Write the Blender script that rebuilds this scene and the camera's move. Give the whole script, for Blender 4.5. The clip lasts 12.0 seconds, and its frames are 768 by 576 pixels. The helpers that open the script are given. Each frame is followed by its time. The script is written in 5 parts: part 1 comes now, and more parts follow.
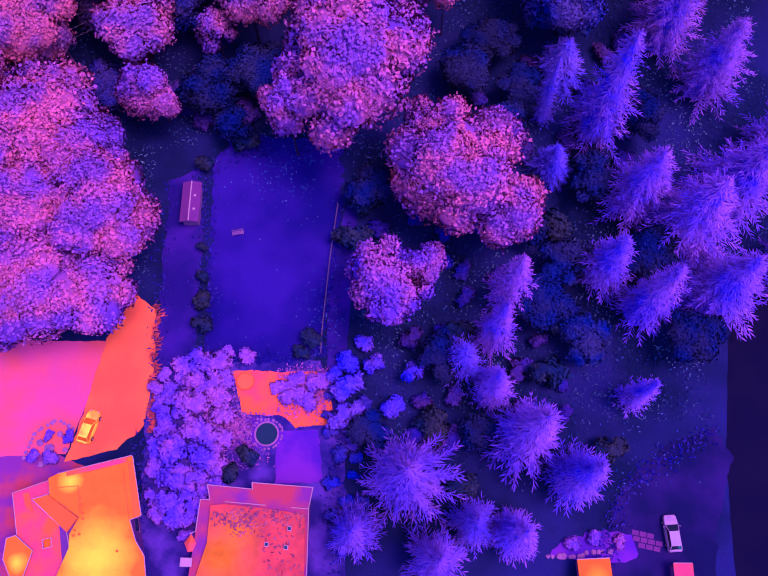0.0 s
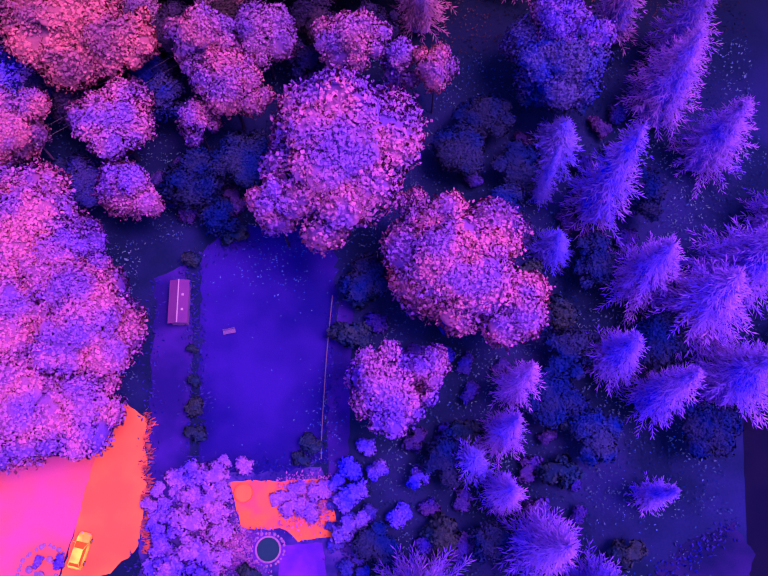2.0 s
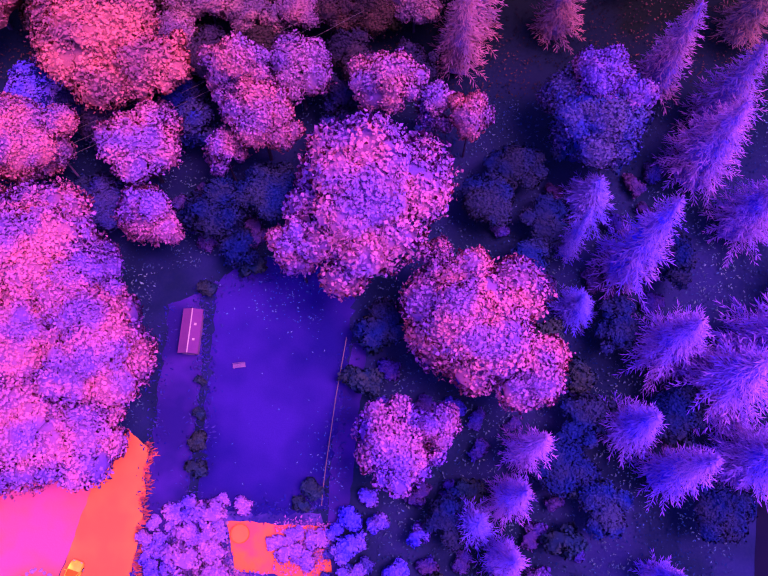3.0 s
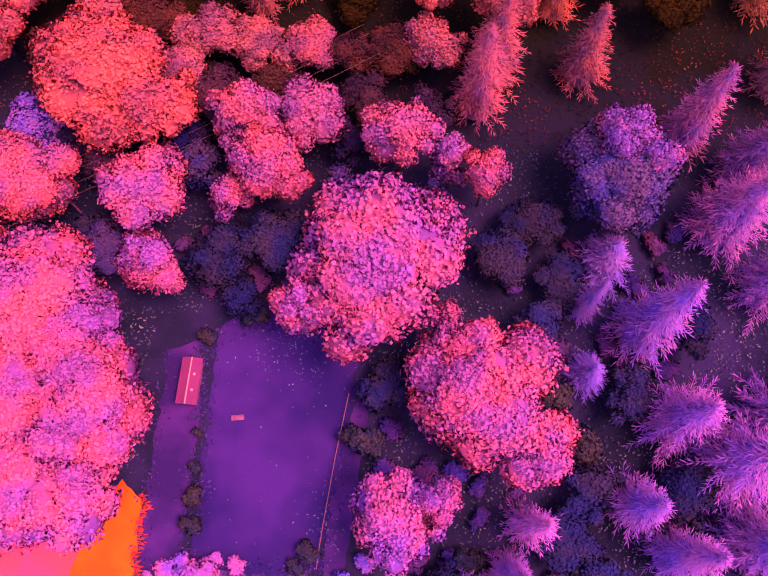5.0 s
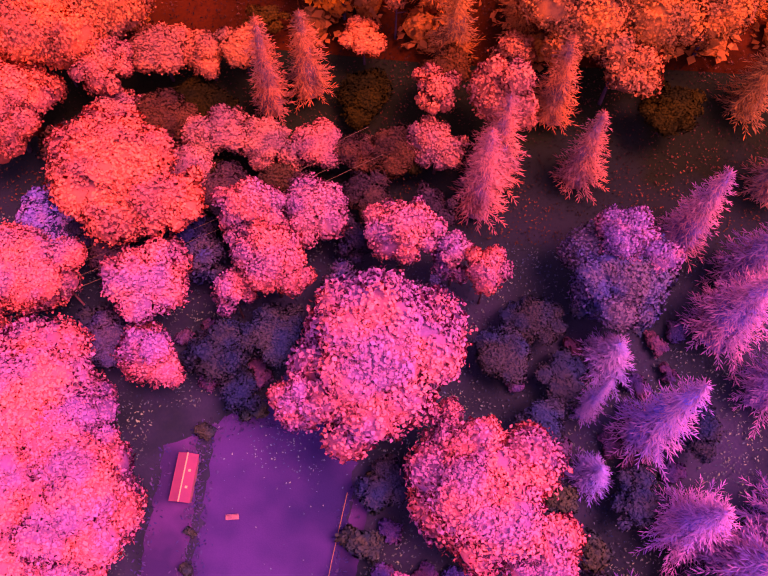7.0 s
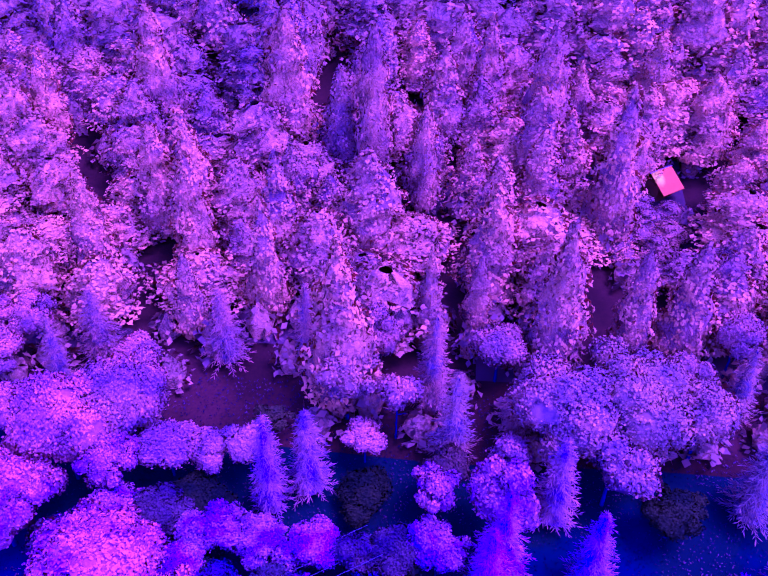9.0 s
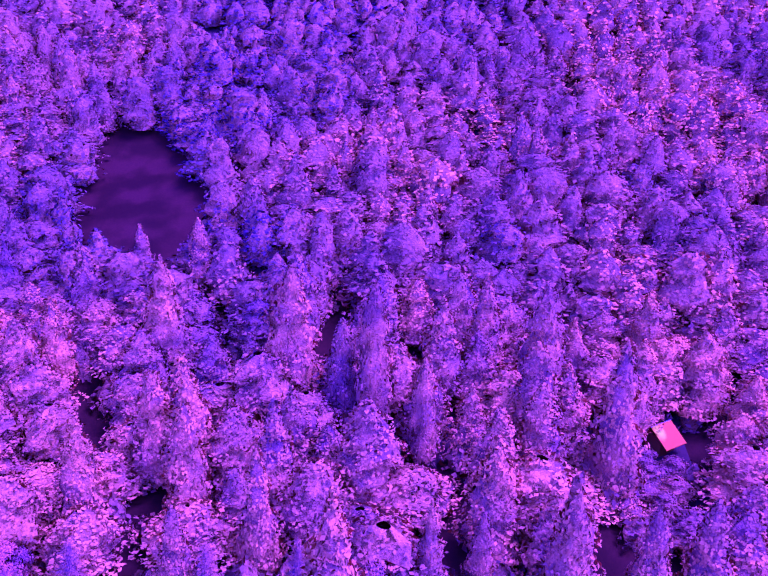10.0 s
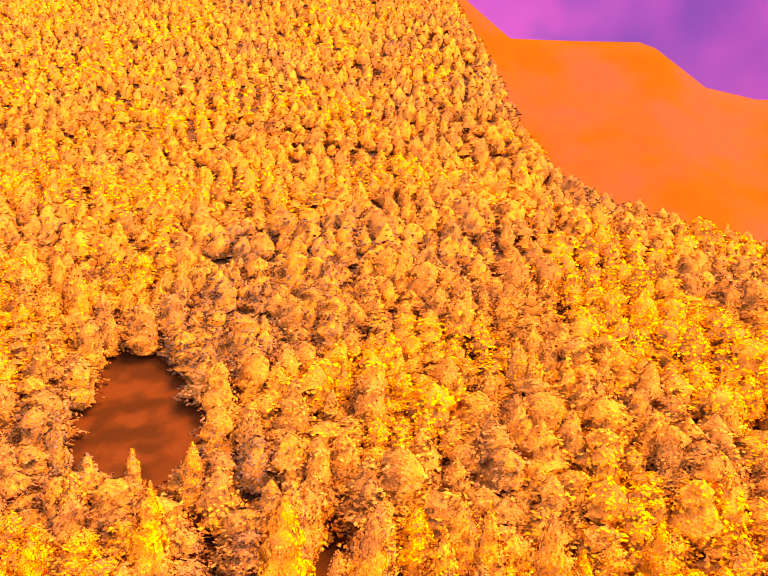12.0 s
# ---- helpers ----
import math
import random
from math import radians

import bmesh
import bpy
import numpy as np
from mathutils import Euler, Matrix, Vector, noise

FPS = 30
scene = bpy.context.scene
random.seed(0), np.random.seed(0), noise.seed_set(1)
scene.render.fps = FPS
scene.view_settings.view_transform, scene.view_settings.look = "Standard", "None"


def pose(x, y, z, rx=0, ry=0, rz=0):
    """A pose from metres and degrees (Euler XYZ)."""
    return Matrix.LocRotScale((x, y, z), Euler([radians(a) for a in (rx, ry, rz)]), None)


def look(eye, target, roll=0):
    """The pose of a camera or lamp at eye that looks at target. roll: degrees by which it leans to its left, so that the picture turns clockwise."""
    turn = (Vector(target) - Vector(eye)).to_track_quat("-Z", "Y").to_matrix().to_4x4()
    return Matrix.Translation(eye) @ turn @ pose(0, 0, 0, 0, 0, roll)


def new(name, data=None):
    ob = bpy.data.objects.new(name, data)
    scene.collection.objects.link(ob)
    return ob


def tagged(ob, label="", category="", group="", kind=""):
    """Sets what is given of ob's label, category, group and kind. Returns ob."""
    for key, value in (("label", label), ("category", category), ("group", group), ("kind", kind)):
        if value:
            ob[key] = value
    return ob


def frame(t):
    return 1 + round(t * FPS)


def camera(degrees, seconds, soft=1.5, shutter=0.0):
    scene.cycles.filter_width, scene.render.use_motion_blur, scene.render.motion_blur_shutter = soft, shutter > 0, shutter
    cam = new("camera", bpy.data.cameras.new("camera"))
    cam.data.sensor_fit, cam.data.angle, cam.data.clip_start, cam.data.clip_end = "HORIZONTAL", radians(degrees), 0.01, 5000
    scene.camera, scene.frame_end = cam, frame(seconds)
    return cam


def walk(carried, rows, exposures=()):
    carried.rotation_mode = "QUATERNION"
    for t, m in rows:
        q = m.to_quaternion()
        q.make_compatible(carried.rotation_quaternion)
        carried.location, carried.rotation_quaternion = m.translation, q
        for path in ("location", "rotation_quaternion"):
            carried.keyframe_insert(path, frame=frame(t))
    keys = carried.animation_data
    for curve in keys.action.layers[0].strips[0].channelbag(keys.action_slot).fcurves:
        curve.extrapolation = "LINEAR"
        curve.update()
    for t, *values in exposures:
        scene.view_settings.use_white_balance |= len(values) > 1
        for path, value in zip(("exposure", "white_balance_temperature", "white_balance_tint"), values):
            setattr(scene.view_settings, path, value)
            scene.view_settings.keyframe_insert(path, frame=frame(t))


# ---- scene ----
cam = camera(53.7, 12.0, soft=1.25)
PATH = [
    (0, (0.01, -0.01, 101.03), (-0.005, 6.332, 82.057), -1.77),
    (0.5, (-0.46, 3.06, 101.08), (-0.266, 9.378, 82.103), -1.40),
    (1, (-0.75, 6.42, 100.94), (-0.417, 12.832, 81.997), -1.26),
    (1.5, (-0.98, 9.59, 100.99), (-0.617, 15.990, 82.047), -0.99),
    (2, (-0.96, 13.15, 100.94), (-0.619, 19.602, 82.012), -1.02),
    (2.5, (-0.88, 16.26, 100.94), (-0.558, 22.702, 82.011), -1.09),
    (3, (-1.14, 19.71, 100.94), (-1.186, 26.167, 82.010), 0.43),
    (3.5, (-1.15, 22.84, 101.00), (-1.290, 29.281, 82.062), 0.49),
    (3.7, (-1.18, 24.18, 100.96), (-1.355, 30.651, 82.040), 0.56),
    (5.3, (-0.86, 31.01, 100.97), (-1.187, 36.753, 81.815), 0.01),
    (5.5, (-0.86, 31.01, 100.97), (-1.185, 36.687, 81.795), -0.01),
    (6, (-0.86, 31.01, 100.97), (-1.181, 36.484, 81.736), 0.02),
    (6.5, (-0.86, 31.01, 100.97), (-1.199, 36.529, 81.749), 0.05),
    (6.6, (-0.86, 31.01, 100.97), (-1.203, 36.564, 81.759), 0.12),
    (6.8, (-0.86, 31.01, 100.97), (-1.267, 37.543, 82.071), 0.27),
    (6.9, (-0.86, 31.01, 100.97), (-1.322, 38.392, 82.387), 0.34),
    (7, (-0.86, 31.01, 100.97), (-1.374, 39.184, 82.723), 0.42),
    (7.2, (-0.86, 31.01, 100.97), (-1.470, 40.533, 83.392), 0.56),
    (8.8, (-0.86, 31.01, 100.97), (-1.951, 46.354, 88.186), 0.86),
    (9, (-0.86, 31.01, 100.97), (-2.020, 47.055, 89.084), 0.95),
    (9.5, (-0.86, 31.01, 100.97), (-2.185, 48.660, 91.654), 1.21),
    (9.7, (-0.86, 31.01, 100.97), (-2.275, 49.317, 93.040), 1.30),
    (10, (-0.86, 31.01, 100.97), (-2.360, 50.004, 94.883), 1.53),
    (10.5, (-0.86, 31.01, 100.97), (-2.404, 50.194, 95.524), 1.48),
    (11, (-0.86, 31.01, 100.97), (-2.439, 50.414, 96.383), 1.52),
    (11.3, (-0.86, 31.01, 100.97), (-2.484, 50.781, 98.418), 1.58),
    (11.5, (-0.86, 31.01, 100.97), (-2.523, 50.860, 99.167), 1.76),
    (11.7, (-0.86, 31.01, 100.97), (-2.533, 50.928, 100.230), 1.56),
    (12, (-0.86, 31.01, 100.97), (-2.539, 50.938, 100.656), 1.58),
]
# The imager's palette drifts with the warmth in view: (seconds, stops, kelvin, tint).
PALETTE = [
    (0.0, 0.5, 3330, 2),
    (1.0, 0.62, 3380, 6),
    (2.6, 0.82, 3560, 12),
    (3.2, 1.05, 4250, 18),
    (3.7, 1.25, 5500, 16),
    (5.3, 1.58, 10500, 6),
    (6.6, 1.58, 10500, 6),
    (6.8, 1.66, 13000, 5),
    (7.0, 1.78, 24000, 3),
    (7.3, 1.88, 60000, 0),
    (8.6, 1.2, 2570, 43),
    (9.0, 1.2, 2570, 43),
    (10.9, 1.14, 2570, 43),
    (11.1, 1.14, 2570, 43),
    (11.2, 1.4, 2750, 45),
    (11.3, 1.8, 3400, 52),
    (11.4, 2.25, 6500, 60),
    (11.5, 2.6, 9000, 66),
    (11.65, 2.85, 40000, 0),
    (11.8, 3.15, 80000, -80),
    (12.0, 3.5, 100000, -150),
]
walk(cam, [(t, look(eye, target, roll)) for t, eye, target, roll in PATH], PALETTE)

# ---- light: a high sun in the east, softened by thin cloud ----
SUN_TURN, SUN_UP = 105.0, 68.0  # degrees clockwise from north, above the horizon
world = bpy.data.worlds.new("world")
scene.world = world
world.use_nodes = True
wn = world.node_tree
sky = wn.nodes.new("ShaderNodeTexSky")
sky.sky_type, sky.sun_disc = "NISHITA", False
sky.sun_elevation, sky.sun_rotation = radians(SUN_UP), radians(SUN_TURN)
wn.links.new(sky.outputs[0], wn.nodes["Background"].inputs[0])
wn.nodes["Background"].inputs[1].default_value = 0.42
sun_data = bpy.data.lights.new("sun", "SUN")
sun_data.energy, sun_data.angle, sun_data.color = 4.0, radians(24), (1.0, 0.86, 0.68)
sun = new("sun", sun_data)
a, b = radians(SUN_TURN), radians(SUN_UP)
sun.matrix_world = look((0, 0, 300), (-300 * math.sin(a) * math.cos(b), -300 * math.cos(a) * math.cos(b), 300 - 300 * math.sin(b)))


# ---- materials ----
def material(name, tint, rough=0.85, fine=8.0, coarse=0.4, spread=0.35, bump=0.3, metal=0.0, second=None, by_object=False, islands=0.0, patch=0.0, gloss=0.0, deep=None, hot=(), chill=1.0, cold=(0.4, 0.5, 0.86), relief=0.05, north=None):
    """A surface with grain and stains at two scales. second: the colour of its stains; by_object: tinted by the object's own colour;
    islands: how far single leaves differ; patch: how much of the second colour shows; hot: spots (x, y, radius) where the second colour gathers instead; chill: how blue the grain is; cold: what the stains multiply the colour by; relief: how deep the grain is; north: (y0, y1, colour) that it turns to northwards."""
    m = bpy.data.materials.new(name)
    m.use_nodes = True
    nt = m.node_tree
    n, ln = nt.nodes, nt.links
    bs = n["Principled BSDF"]
    bs.inputs["Roughness"].default_value, bs.inputs["Metallic"].default_value = rough, metal
    bs.inputs["Specular IOR Level"].default_value = gloss
    geo = n.new("ShaderNodeNewGeometry")

    def noise_at(scale, detail):
        t = n.new("ShaderNodeTexNoise")
        t.inputs["Scale"].default_value, t.inputs["Detail"].default_value = scale, detail
        ln.new(geo.outputs["Position"], t.inputs["Vector"])
        return t

    def mix(kind, fac, first, then):
        x = n.new("ShaderNodeMix")
        x.data_type, x.blend_type = "RGBA", kind
        for slot, value in ((x.inputs[0], fac), (x.inputs[6], first), (x.inputs[7], then)):
            if isinstance(value, bpy.types.NodeSocket):
                ln.new(value, slot)
            elif slot == x.inputs[0]:
                slot.default_value = value
            else:
                slot.default_value = (*value, 1)
        return x.outputs[2]

    def span(sock, low, high, out0, out1):
        r = n.new("ShaderNodeMapRange")
        for k, v in zip((1, 2, 3, 4), (low, high, out0, out1)):
            r.inputs[k].default_value = v
        ln.new(sock, r.inputs[0])
        return r.outputs[0]

    grain, stain = noise_at(fine, 4), noise_at(coarse, 3)
    if by_object:
        info = n.new("ShaderNodeObjectInfo")
        base = info.outputs["Color"]
        # deep multiplies the shade inside a crown into the tint.
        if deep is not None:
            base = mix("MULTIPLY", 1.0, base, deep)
    else:
        base = tint
    if hot:
        flat = n.new("ShaderNodeVectorMath")
        flat.operation = "MULTIPLY"
        flat.inputs[1].default_value = (1, 1, 0)
        ln.new(geo.outputs["Position"], flat.inputs[0])
        for x, y, r in hot:
            away = n.new("ShaderNodeVectorMath")
            away.operation = "DISTANCE"
            away.inputs[1].default_value = (x, y, 0)
            ln.new(flat.outputs[0], away.inputs[0])
            wander = n.new("ShaderNodeMath")
            wander.operation = "MULTIPLY_ADD"
            ln.new(stain.outputs[0], wander.inputs[0])
            wander.inputs[1].default_value = r * 0.9
            ln.new(away.outputs["Value"], wander.inputs[2])
            base = mix("MIX", span(wander.outputs[0], r * 0.6, r * 1.5, 1, 0), base, second)
    elif second is not None:
        base = mix("MIX", span(stain.outputs[0], 0.42 - patch, 0.62 - patch, 0, 1), base, second)
    base = mix("MULTIPLY", span(stain.outputs[0], 0.4, 0.58, min(1.0, spread * (2.6 if by_object or islands else 1.0)), 0), base, cold)
    base = mix("MULTIPLY", span(grain.outputs[0], 0.3, 0.7, spread, 0), base, (0.48, 0.5, 0.8 * chill))
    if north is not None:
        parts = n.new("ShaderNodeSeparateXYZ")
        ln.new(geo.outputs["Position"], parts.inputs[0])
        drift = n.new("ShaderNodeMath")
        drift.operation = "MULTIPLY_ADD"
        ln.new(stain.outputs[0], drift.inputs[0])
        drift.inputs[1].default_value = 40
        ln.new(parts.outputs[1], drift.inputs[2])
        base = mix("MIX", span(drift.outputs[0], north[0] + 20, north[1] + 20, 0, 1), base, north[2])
    if islands:
        base = mix("MULTIPLY", span(geo.outputs["Random Per Island"], 0, 1, islands, 0), base, (0.3, 0.4, 0.85 * chill))
    ln.new(base, bs.inputs["Base Color"])
    if bump:
        bp = n.new("ShaderNodeBump")
        bp.inputs["Strength"].default_value, bp.inputs["Distance"].default_value = bump, relief
        ln.new(grain.outputs[0], bp.inputs["Height"])
        ln.new(bp.outputs[0], bs.inputs["Normal"])
    return m


VIOLET, COOL, MID, PINK, ROSE = (0.12, 0.03, 0.26), (0.17, 0.031, 0.28), (0.28, 0.034, 0.24), (0.44, 0.036, 0.165), (0.7, 0.04, 0.062)
LEAF = material("leaves", MID, 0.7, 3.6, 0.2, 0.55, 0.7, by_object=True, islands=0.42, relief=0.12, cold=(0.5, 0.75, 1.5))
# Crown cores: leaf hue darkened to paint the shade between outer leaves.
CORE_SHADE = material("inner_leaf_shade", MID, 0.8, 3.0, 0.2, 0.45, 0.5, by_object=True, deep=(0.5, 0.55, 0.8), cold=(0.5, 0.75, 1.5))
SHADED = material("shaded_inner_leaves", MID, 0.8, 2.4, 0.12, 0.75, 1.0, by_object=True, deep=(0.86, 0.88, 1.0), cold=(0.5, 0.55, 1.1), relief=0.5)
NORTH_LEAF = material("northern_leaves", MID, 0.7, 3.2, 0.2, 0.55, 0.7, by_object=True, islands=0.4, relief=0.12, cold=(0.5, 0.62, 1.0))
NORTH_CORE_SHADE = material("northern_inner_leaf_shade", MID, 0.8, 3.0, 0.2, 0.45, 0.5, by_object=True, deep=(0.5, 0.55, 0.7), cold=(0.5, 0.62, 1.0))
SLOPE_LEAF = material("slope_leaves", MID, 0.75, 2.0, 0.08, 0.45, 0.0, by_object=True, islands=0.14, chill=0.9, cold=(0.5, 0.55, 1.1))
NEEDLE = material("needles", COOL, 0.75, 2.2, 0.2, 0.32, 0.0, by_object=True, islands=0.35, cold=(0.5, 0.66, 1.15))
BARK = material("bark", (0.0372, 0.00687, 0.0274), 0.9, 12, 1.5, 0.5, 0.6)
# Near-black cold soil; its colour also stands in for shade under the trees.
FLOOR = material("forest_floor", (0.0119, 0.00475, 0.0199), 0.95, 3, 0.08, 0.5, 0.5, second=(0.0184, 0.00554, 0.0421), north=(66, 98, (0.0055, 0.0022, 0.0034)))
# Bare clearing soil, and shade of hollows between trees painted onto the floor.
CLEARING_SHADE = material("clearing_and_hollow_shade", (0.027, 0.002, 0.0016), 0.95, 2, 0.08, 0.5, 0.5, second=(0.037, 0.0025, 0.0024))
SLOPE_FLOOR = material("wooded_slope", (0.05, 0.006, 0.006), 0.95, 0.6, 0.05, 0.4, 0.4, second=(0.07, 0.008, 0.01))
COLD_TUFT = (0.0495, 0.0105, 0.09)
GARDEN = material("garden_soil", (0.0316, 0.00628, 0.0584), 0.95, 3, 0.25, 0.4, 0.5, second=(0.0831, 0.012, 0.115))
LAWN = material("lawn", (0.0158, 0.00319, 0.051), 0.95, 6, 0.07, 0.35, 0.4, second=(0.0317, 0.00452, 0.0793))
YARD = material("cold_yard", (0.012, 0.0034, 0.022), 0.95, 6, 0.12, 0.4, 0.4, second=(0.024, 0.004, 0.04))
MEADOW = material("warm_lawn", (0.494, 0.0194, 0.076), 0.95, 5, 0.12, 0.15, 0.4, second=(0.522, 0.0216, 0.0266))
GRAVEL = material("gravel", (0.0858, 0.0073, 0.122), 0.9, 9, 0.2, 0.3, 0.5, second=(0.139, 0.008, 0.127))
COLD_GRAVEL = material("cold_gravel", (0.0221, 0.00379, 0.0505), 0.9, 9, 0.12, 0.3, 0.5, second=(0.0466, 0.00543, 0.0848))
ASPHALT = material("asphalt", (0.006897, 0.00172, 0.009632), 0.9, 14, 0.2, 0.3, 0.4)
DRIVE = material("sun_warmed_drive", (0.6, 0.0259, 0.012), 0.9, 9, 0.15, 0.1, 0.3, second=(0.61, 0.0403, 0.012))
PATIO = material("warm_patio", (0.648, 0.0311, 0.01), 0.9, 9, 0.3, 0.15, 0.4, second=(0.524, 0.0164, 0.0302))
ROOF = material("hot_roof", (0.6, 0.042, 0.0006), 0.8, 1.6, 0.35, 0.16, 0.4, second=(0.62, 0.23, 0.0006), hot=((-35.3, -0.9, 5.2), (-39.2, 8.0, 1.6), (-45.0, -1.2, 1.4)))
HUT_ROOF = material("hot_hut_roof", (0.58, 0.034, 0.0006), 0.8, 4, 0.5, 0.1, 0.3, second=(0.6, 0.085, 0.0006), hot=((24.9, -5.0, 1.8),))
ROOF_EDGE = material("roof_edge", (0.7, 0.0308, 0.00373), 0.8, 7, 0.3, 0.12, 0.3)
MOSSY = material("mossy_roof", (0.5, 0.016, 0.022), 0.9, 1.1, 0.4, 0.4, 0.8, second=(0.6, 0.05, 0.0006), hot=((-21.0, -1.4, 5.6), (-19.0, 1.5, 2.6)))
MOSS = material("roof_moss", (0.42, 0.03, 0.05), 0.95, 2, 0.3, 0.3, 0.0, islands=0.7)
TERRACE = material("terrace_deck", (0.174, 0.0101, 0.0843), 0.8, 8, 0.22, 0.2, 0.3, second=(0.312, 0.0105, 0.0274))
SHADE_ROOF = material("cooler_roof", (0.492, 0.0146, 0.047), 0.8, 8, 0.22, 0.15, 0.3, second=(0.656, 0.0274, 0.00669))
RIM = material("pale_metal_edging", (0.362, 0.0645, 0.117), 0.6, 10, 0.8, 0.1, 0.0)
WALL = material("rendered_wall", (0.123, 0.012, 0.0754), 0.9, 7, 0.4, 0.25, 0.3)
STONE = material("stone", (0.349, 0.0394, 0.116), 0.9, 6, 0.7, 0.4, 0.6, second=(0.191, 0.0249, 0.101))
GLASS = material("dark_glass", (0.0144, 0.00513, 0.0141), 0.12, 3, 0.5, 0.1, 0.0, gloss=0.3)
CAR_WARM = material("sunned_car_paint", (0.738, 0.11, 0.0006), 0.5, 4, 0.6, 0.08, 0.0, second=(0.771, 0.238, 0.0006), gloss=0.1)
CAR_PALE = material("pale_car_paint", (0.296, 0.0494, 0.129), 0.5, 4, 0.6, 0.1, 0.0, gloss=0.1)
TYRE = material("tyre_rubber", (0.0137, 0.00385, 0.0107), 0.9, 20, 2, 0.2, 0.2)
WOOD = material("weathered_wood", (0.206, 0.0287, 0.1), 0.85, 14, 1.2, 0.35, 0.4)
SHED_ROOF = material("shed_roof_felt", (0.121, 0.00903, 0.0612), 0.85, 10, 0.5, 0.2, 0.3)
WIRE = material("bare_wire", (0.135, 0.0274, 0.0512), 0.6, 10, 1, 0.1, 0.0)
HOT = material("hot_metal_roof", (0.38, 0.016, 0.0002), 0.7, 5, 0.35, 0.08, 0.1, second=(0.5, 0.12, 0.0002), hot=((45.4, 175.0, 1.7),))
WARM_GLASS = material("sunned_glass", (0.491, 0.0305, 0.0006), 0.4, 3, 0.5, 0.1, 0.0)
WATER = material("pond_water", (0.0124, 0.00371, 0.0182), 0.2, 2, 0.5, 0.2, 0.05, gloss=0.15)
SKY = material("cold_sky", (0.04, 0.006, 0.1), 1.0, 0.002, 0.0009, 0.4, 0.0, second=(0.13, 0.006, 0.13), patch=0.02)
RIDGE = material("far_wood", (0.085, 0.006, 0.003), 0.95, 0.05, 0.006, 0.25, 0.0, second=(0.075, 0.005, 0.007))


# ---- the lie of the land ----
NORTHING = ((-900, -12), (-400, -8), (0, -1), (45, 0), (70, 2), (100, 8), (130, 15), (160, 20), (211, 33), (331, 80), (531, 170), (831, 370), (1000, 480), (1400, 520), (3000, 540))
SPUR = ((-3000, 620), (-600, 520), (-100, 455), (0, 400), (25, 310), (45, 230), (58, 185), (70, 156), (100, 136), (150, 118), (300, 90), (600, 60), (3000, 40))
FAR_RIDGE = ((-3000, 720), (13, 676), (111, 592), (240, 587), (368, 585), (427, 563), (467, 528), (506, 489), (546, 465), (629, 475), (800, 470), (3000, 420))


def table(pairs, v):
    return np.interp(v, [p[0] for p in pairs], [p[1] for p in pairs])


def land(x, y):
    """The ground's height: a valley floor, a wooded slope to the north that falls to the east, and a ridge far behind it."""
    x, y = np.asarray(x, float), np.asarray(y, float)
    h, c = table(NORTHING, y), table(SPUR, x)
    near = np.minimum(h, c) - 12 * np.log1p(np.exp(-np.abs(h - c) / 12)) * np.clip((h - 60) / 40, 0, 1)
    near = near + np.clip((y - 70) / 120, 0, 1) * (1.6 * np.sin(x / 17 + y / 23) + 1.1 * np.sin(x / 9 - y / 13))
    ramp = np.clip((y - 900) / 700, 0, 1)
    return np.maximum(near, table(FAR_RIDGE, x) * ramp**1.2)


def zed(x, y):
    return float(land(x, y))


def mesh_of(name, verts, faces, *mats, smooth=False, normals=None):
    me = bpy.data.meshes.new(name)
    verts, faces = np.asarray(verts, np.float32), np.array(faces, np.int32)
    k = faces.shape[1]
    if normals is not None:
        a, b, c = (verts[faces[:, j]] for j in range(3))
        turned = (np.cross(b - a, c - a) * (normals[faces[:, 0]] + normals[faces[:, 1]] + normals[faces[:, 2]])).sum(1) < 0
        faces[turned] = faces[turned][:, ::-1]
    me.vertices.add(len(verts))
    me.vertices.foreach_set("co", verts.ravel())
    me.loops.add(faces.size)
    me.loops.foreach_set("vertex_index", faces.ravel())
    me.polygons.add(len(faces))
    me.polygons.foreach_set("loop_start", np.arange(0, faces.size, k, dtype=np.int32))
    me.polygons.foreach_set("loop_total", np.full(len(faces), k, np.int32))
    if smooth:
        me.polygons.foreach_set("use_smooth", np.ones(len(faces), bool))
    for m in mats:
        me.materials.append(m)
    me.update(calc_edges=True)
    if normals is not None:
        me.polygons.foreach_set("use_smooth", np.ones(len(faces), bool))
        me.normals_split_custom_set_from_vertices(normals.tolist())
    return me


def thing(name, x, y, z, turn=0.0, label="", category="", group="", kind=""):
    """An Empty at a thing's base, that carries its parts."""
    ob = new(name)
    ob.empty_display_size = 0.3
    ob.matrix_world = pose(x, y, z, 0, 0, turn)
    return tagged(ob, label, category, group, kind)


def part(name, bm, mat, parent=None, label=""):
    me = bpy.data.meshes.new(name)
    bm.to_mesh(me)
    bm.free()
    me.materials.append(mat)
    ob = new(name, me)
    ob.parent = parent
    return tagged(ob, label)


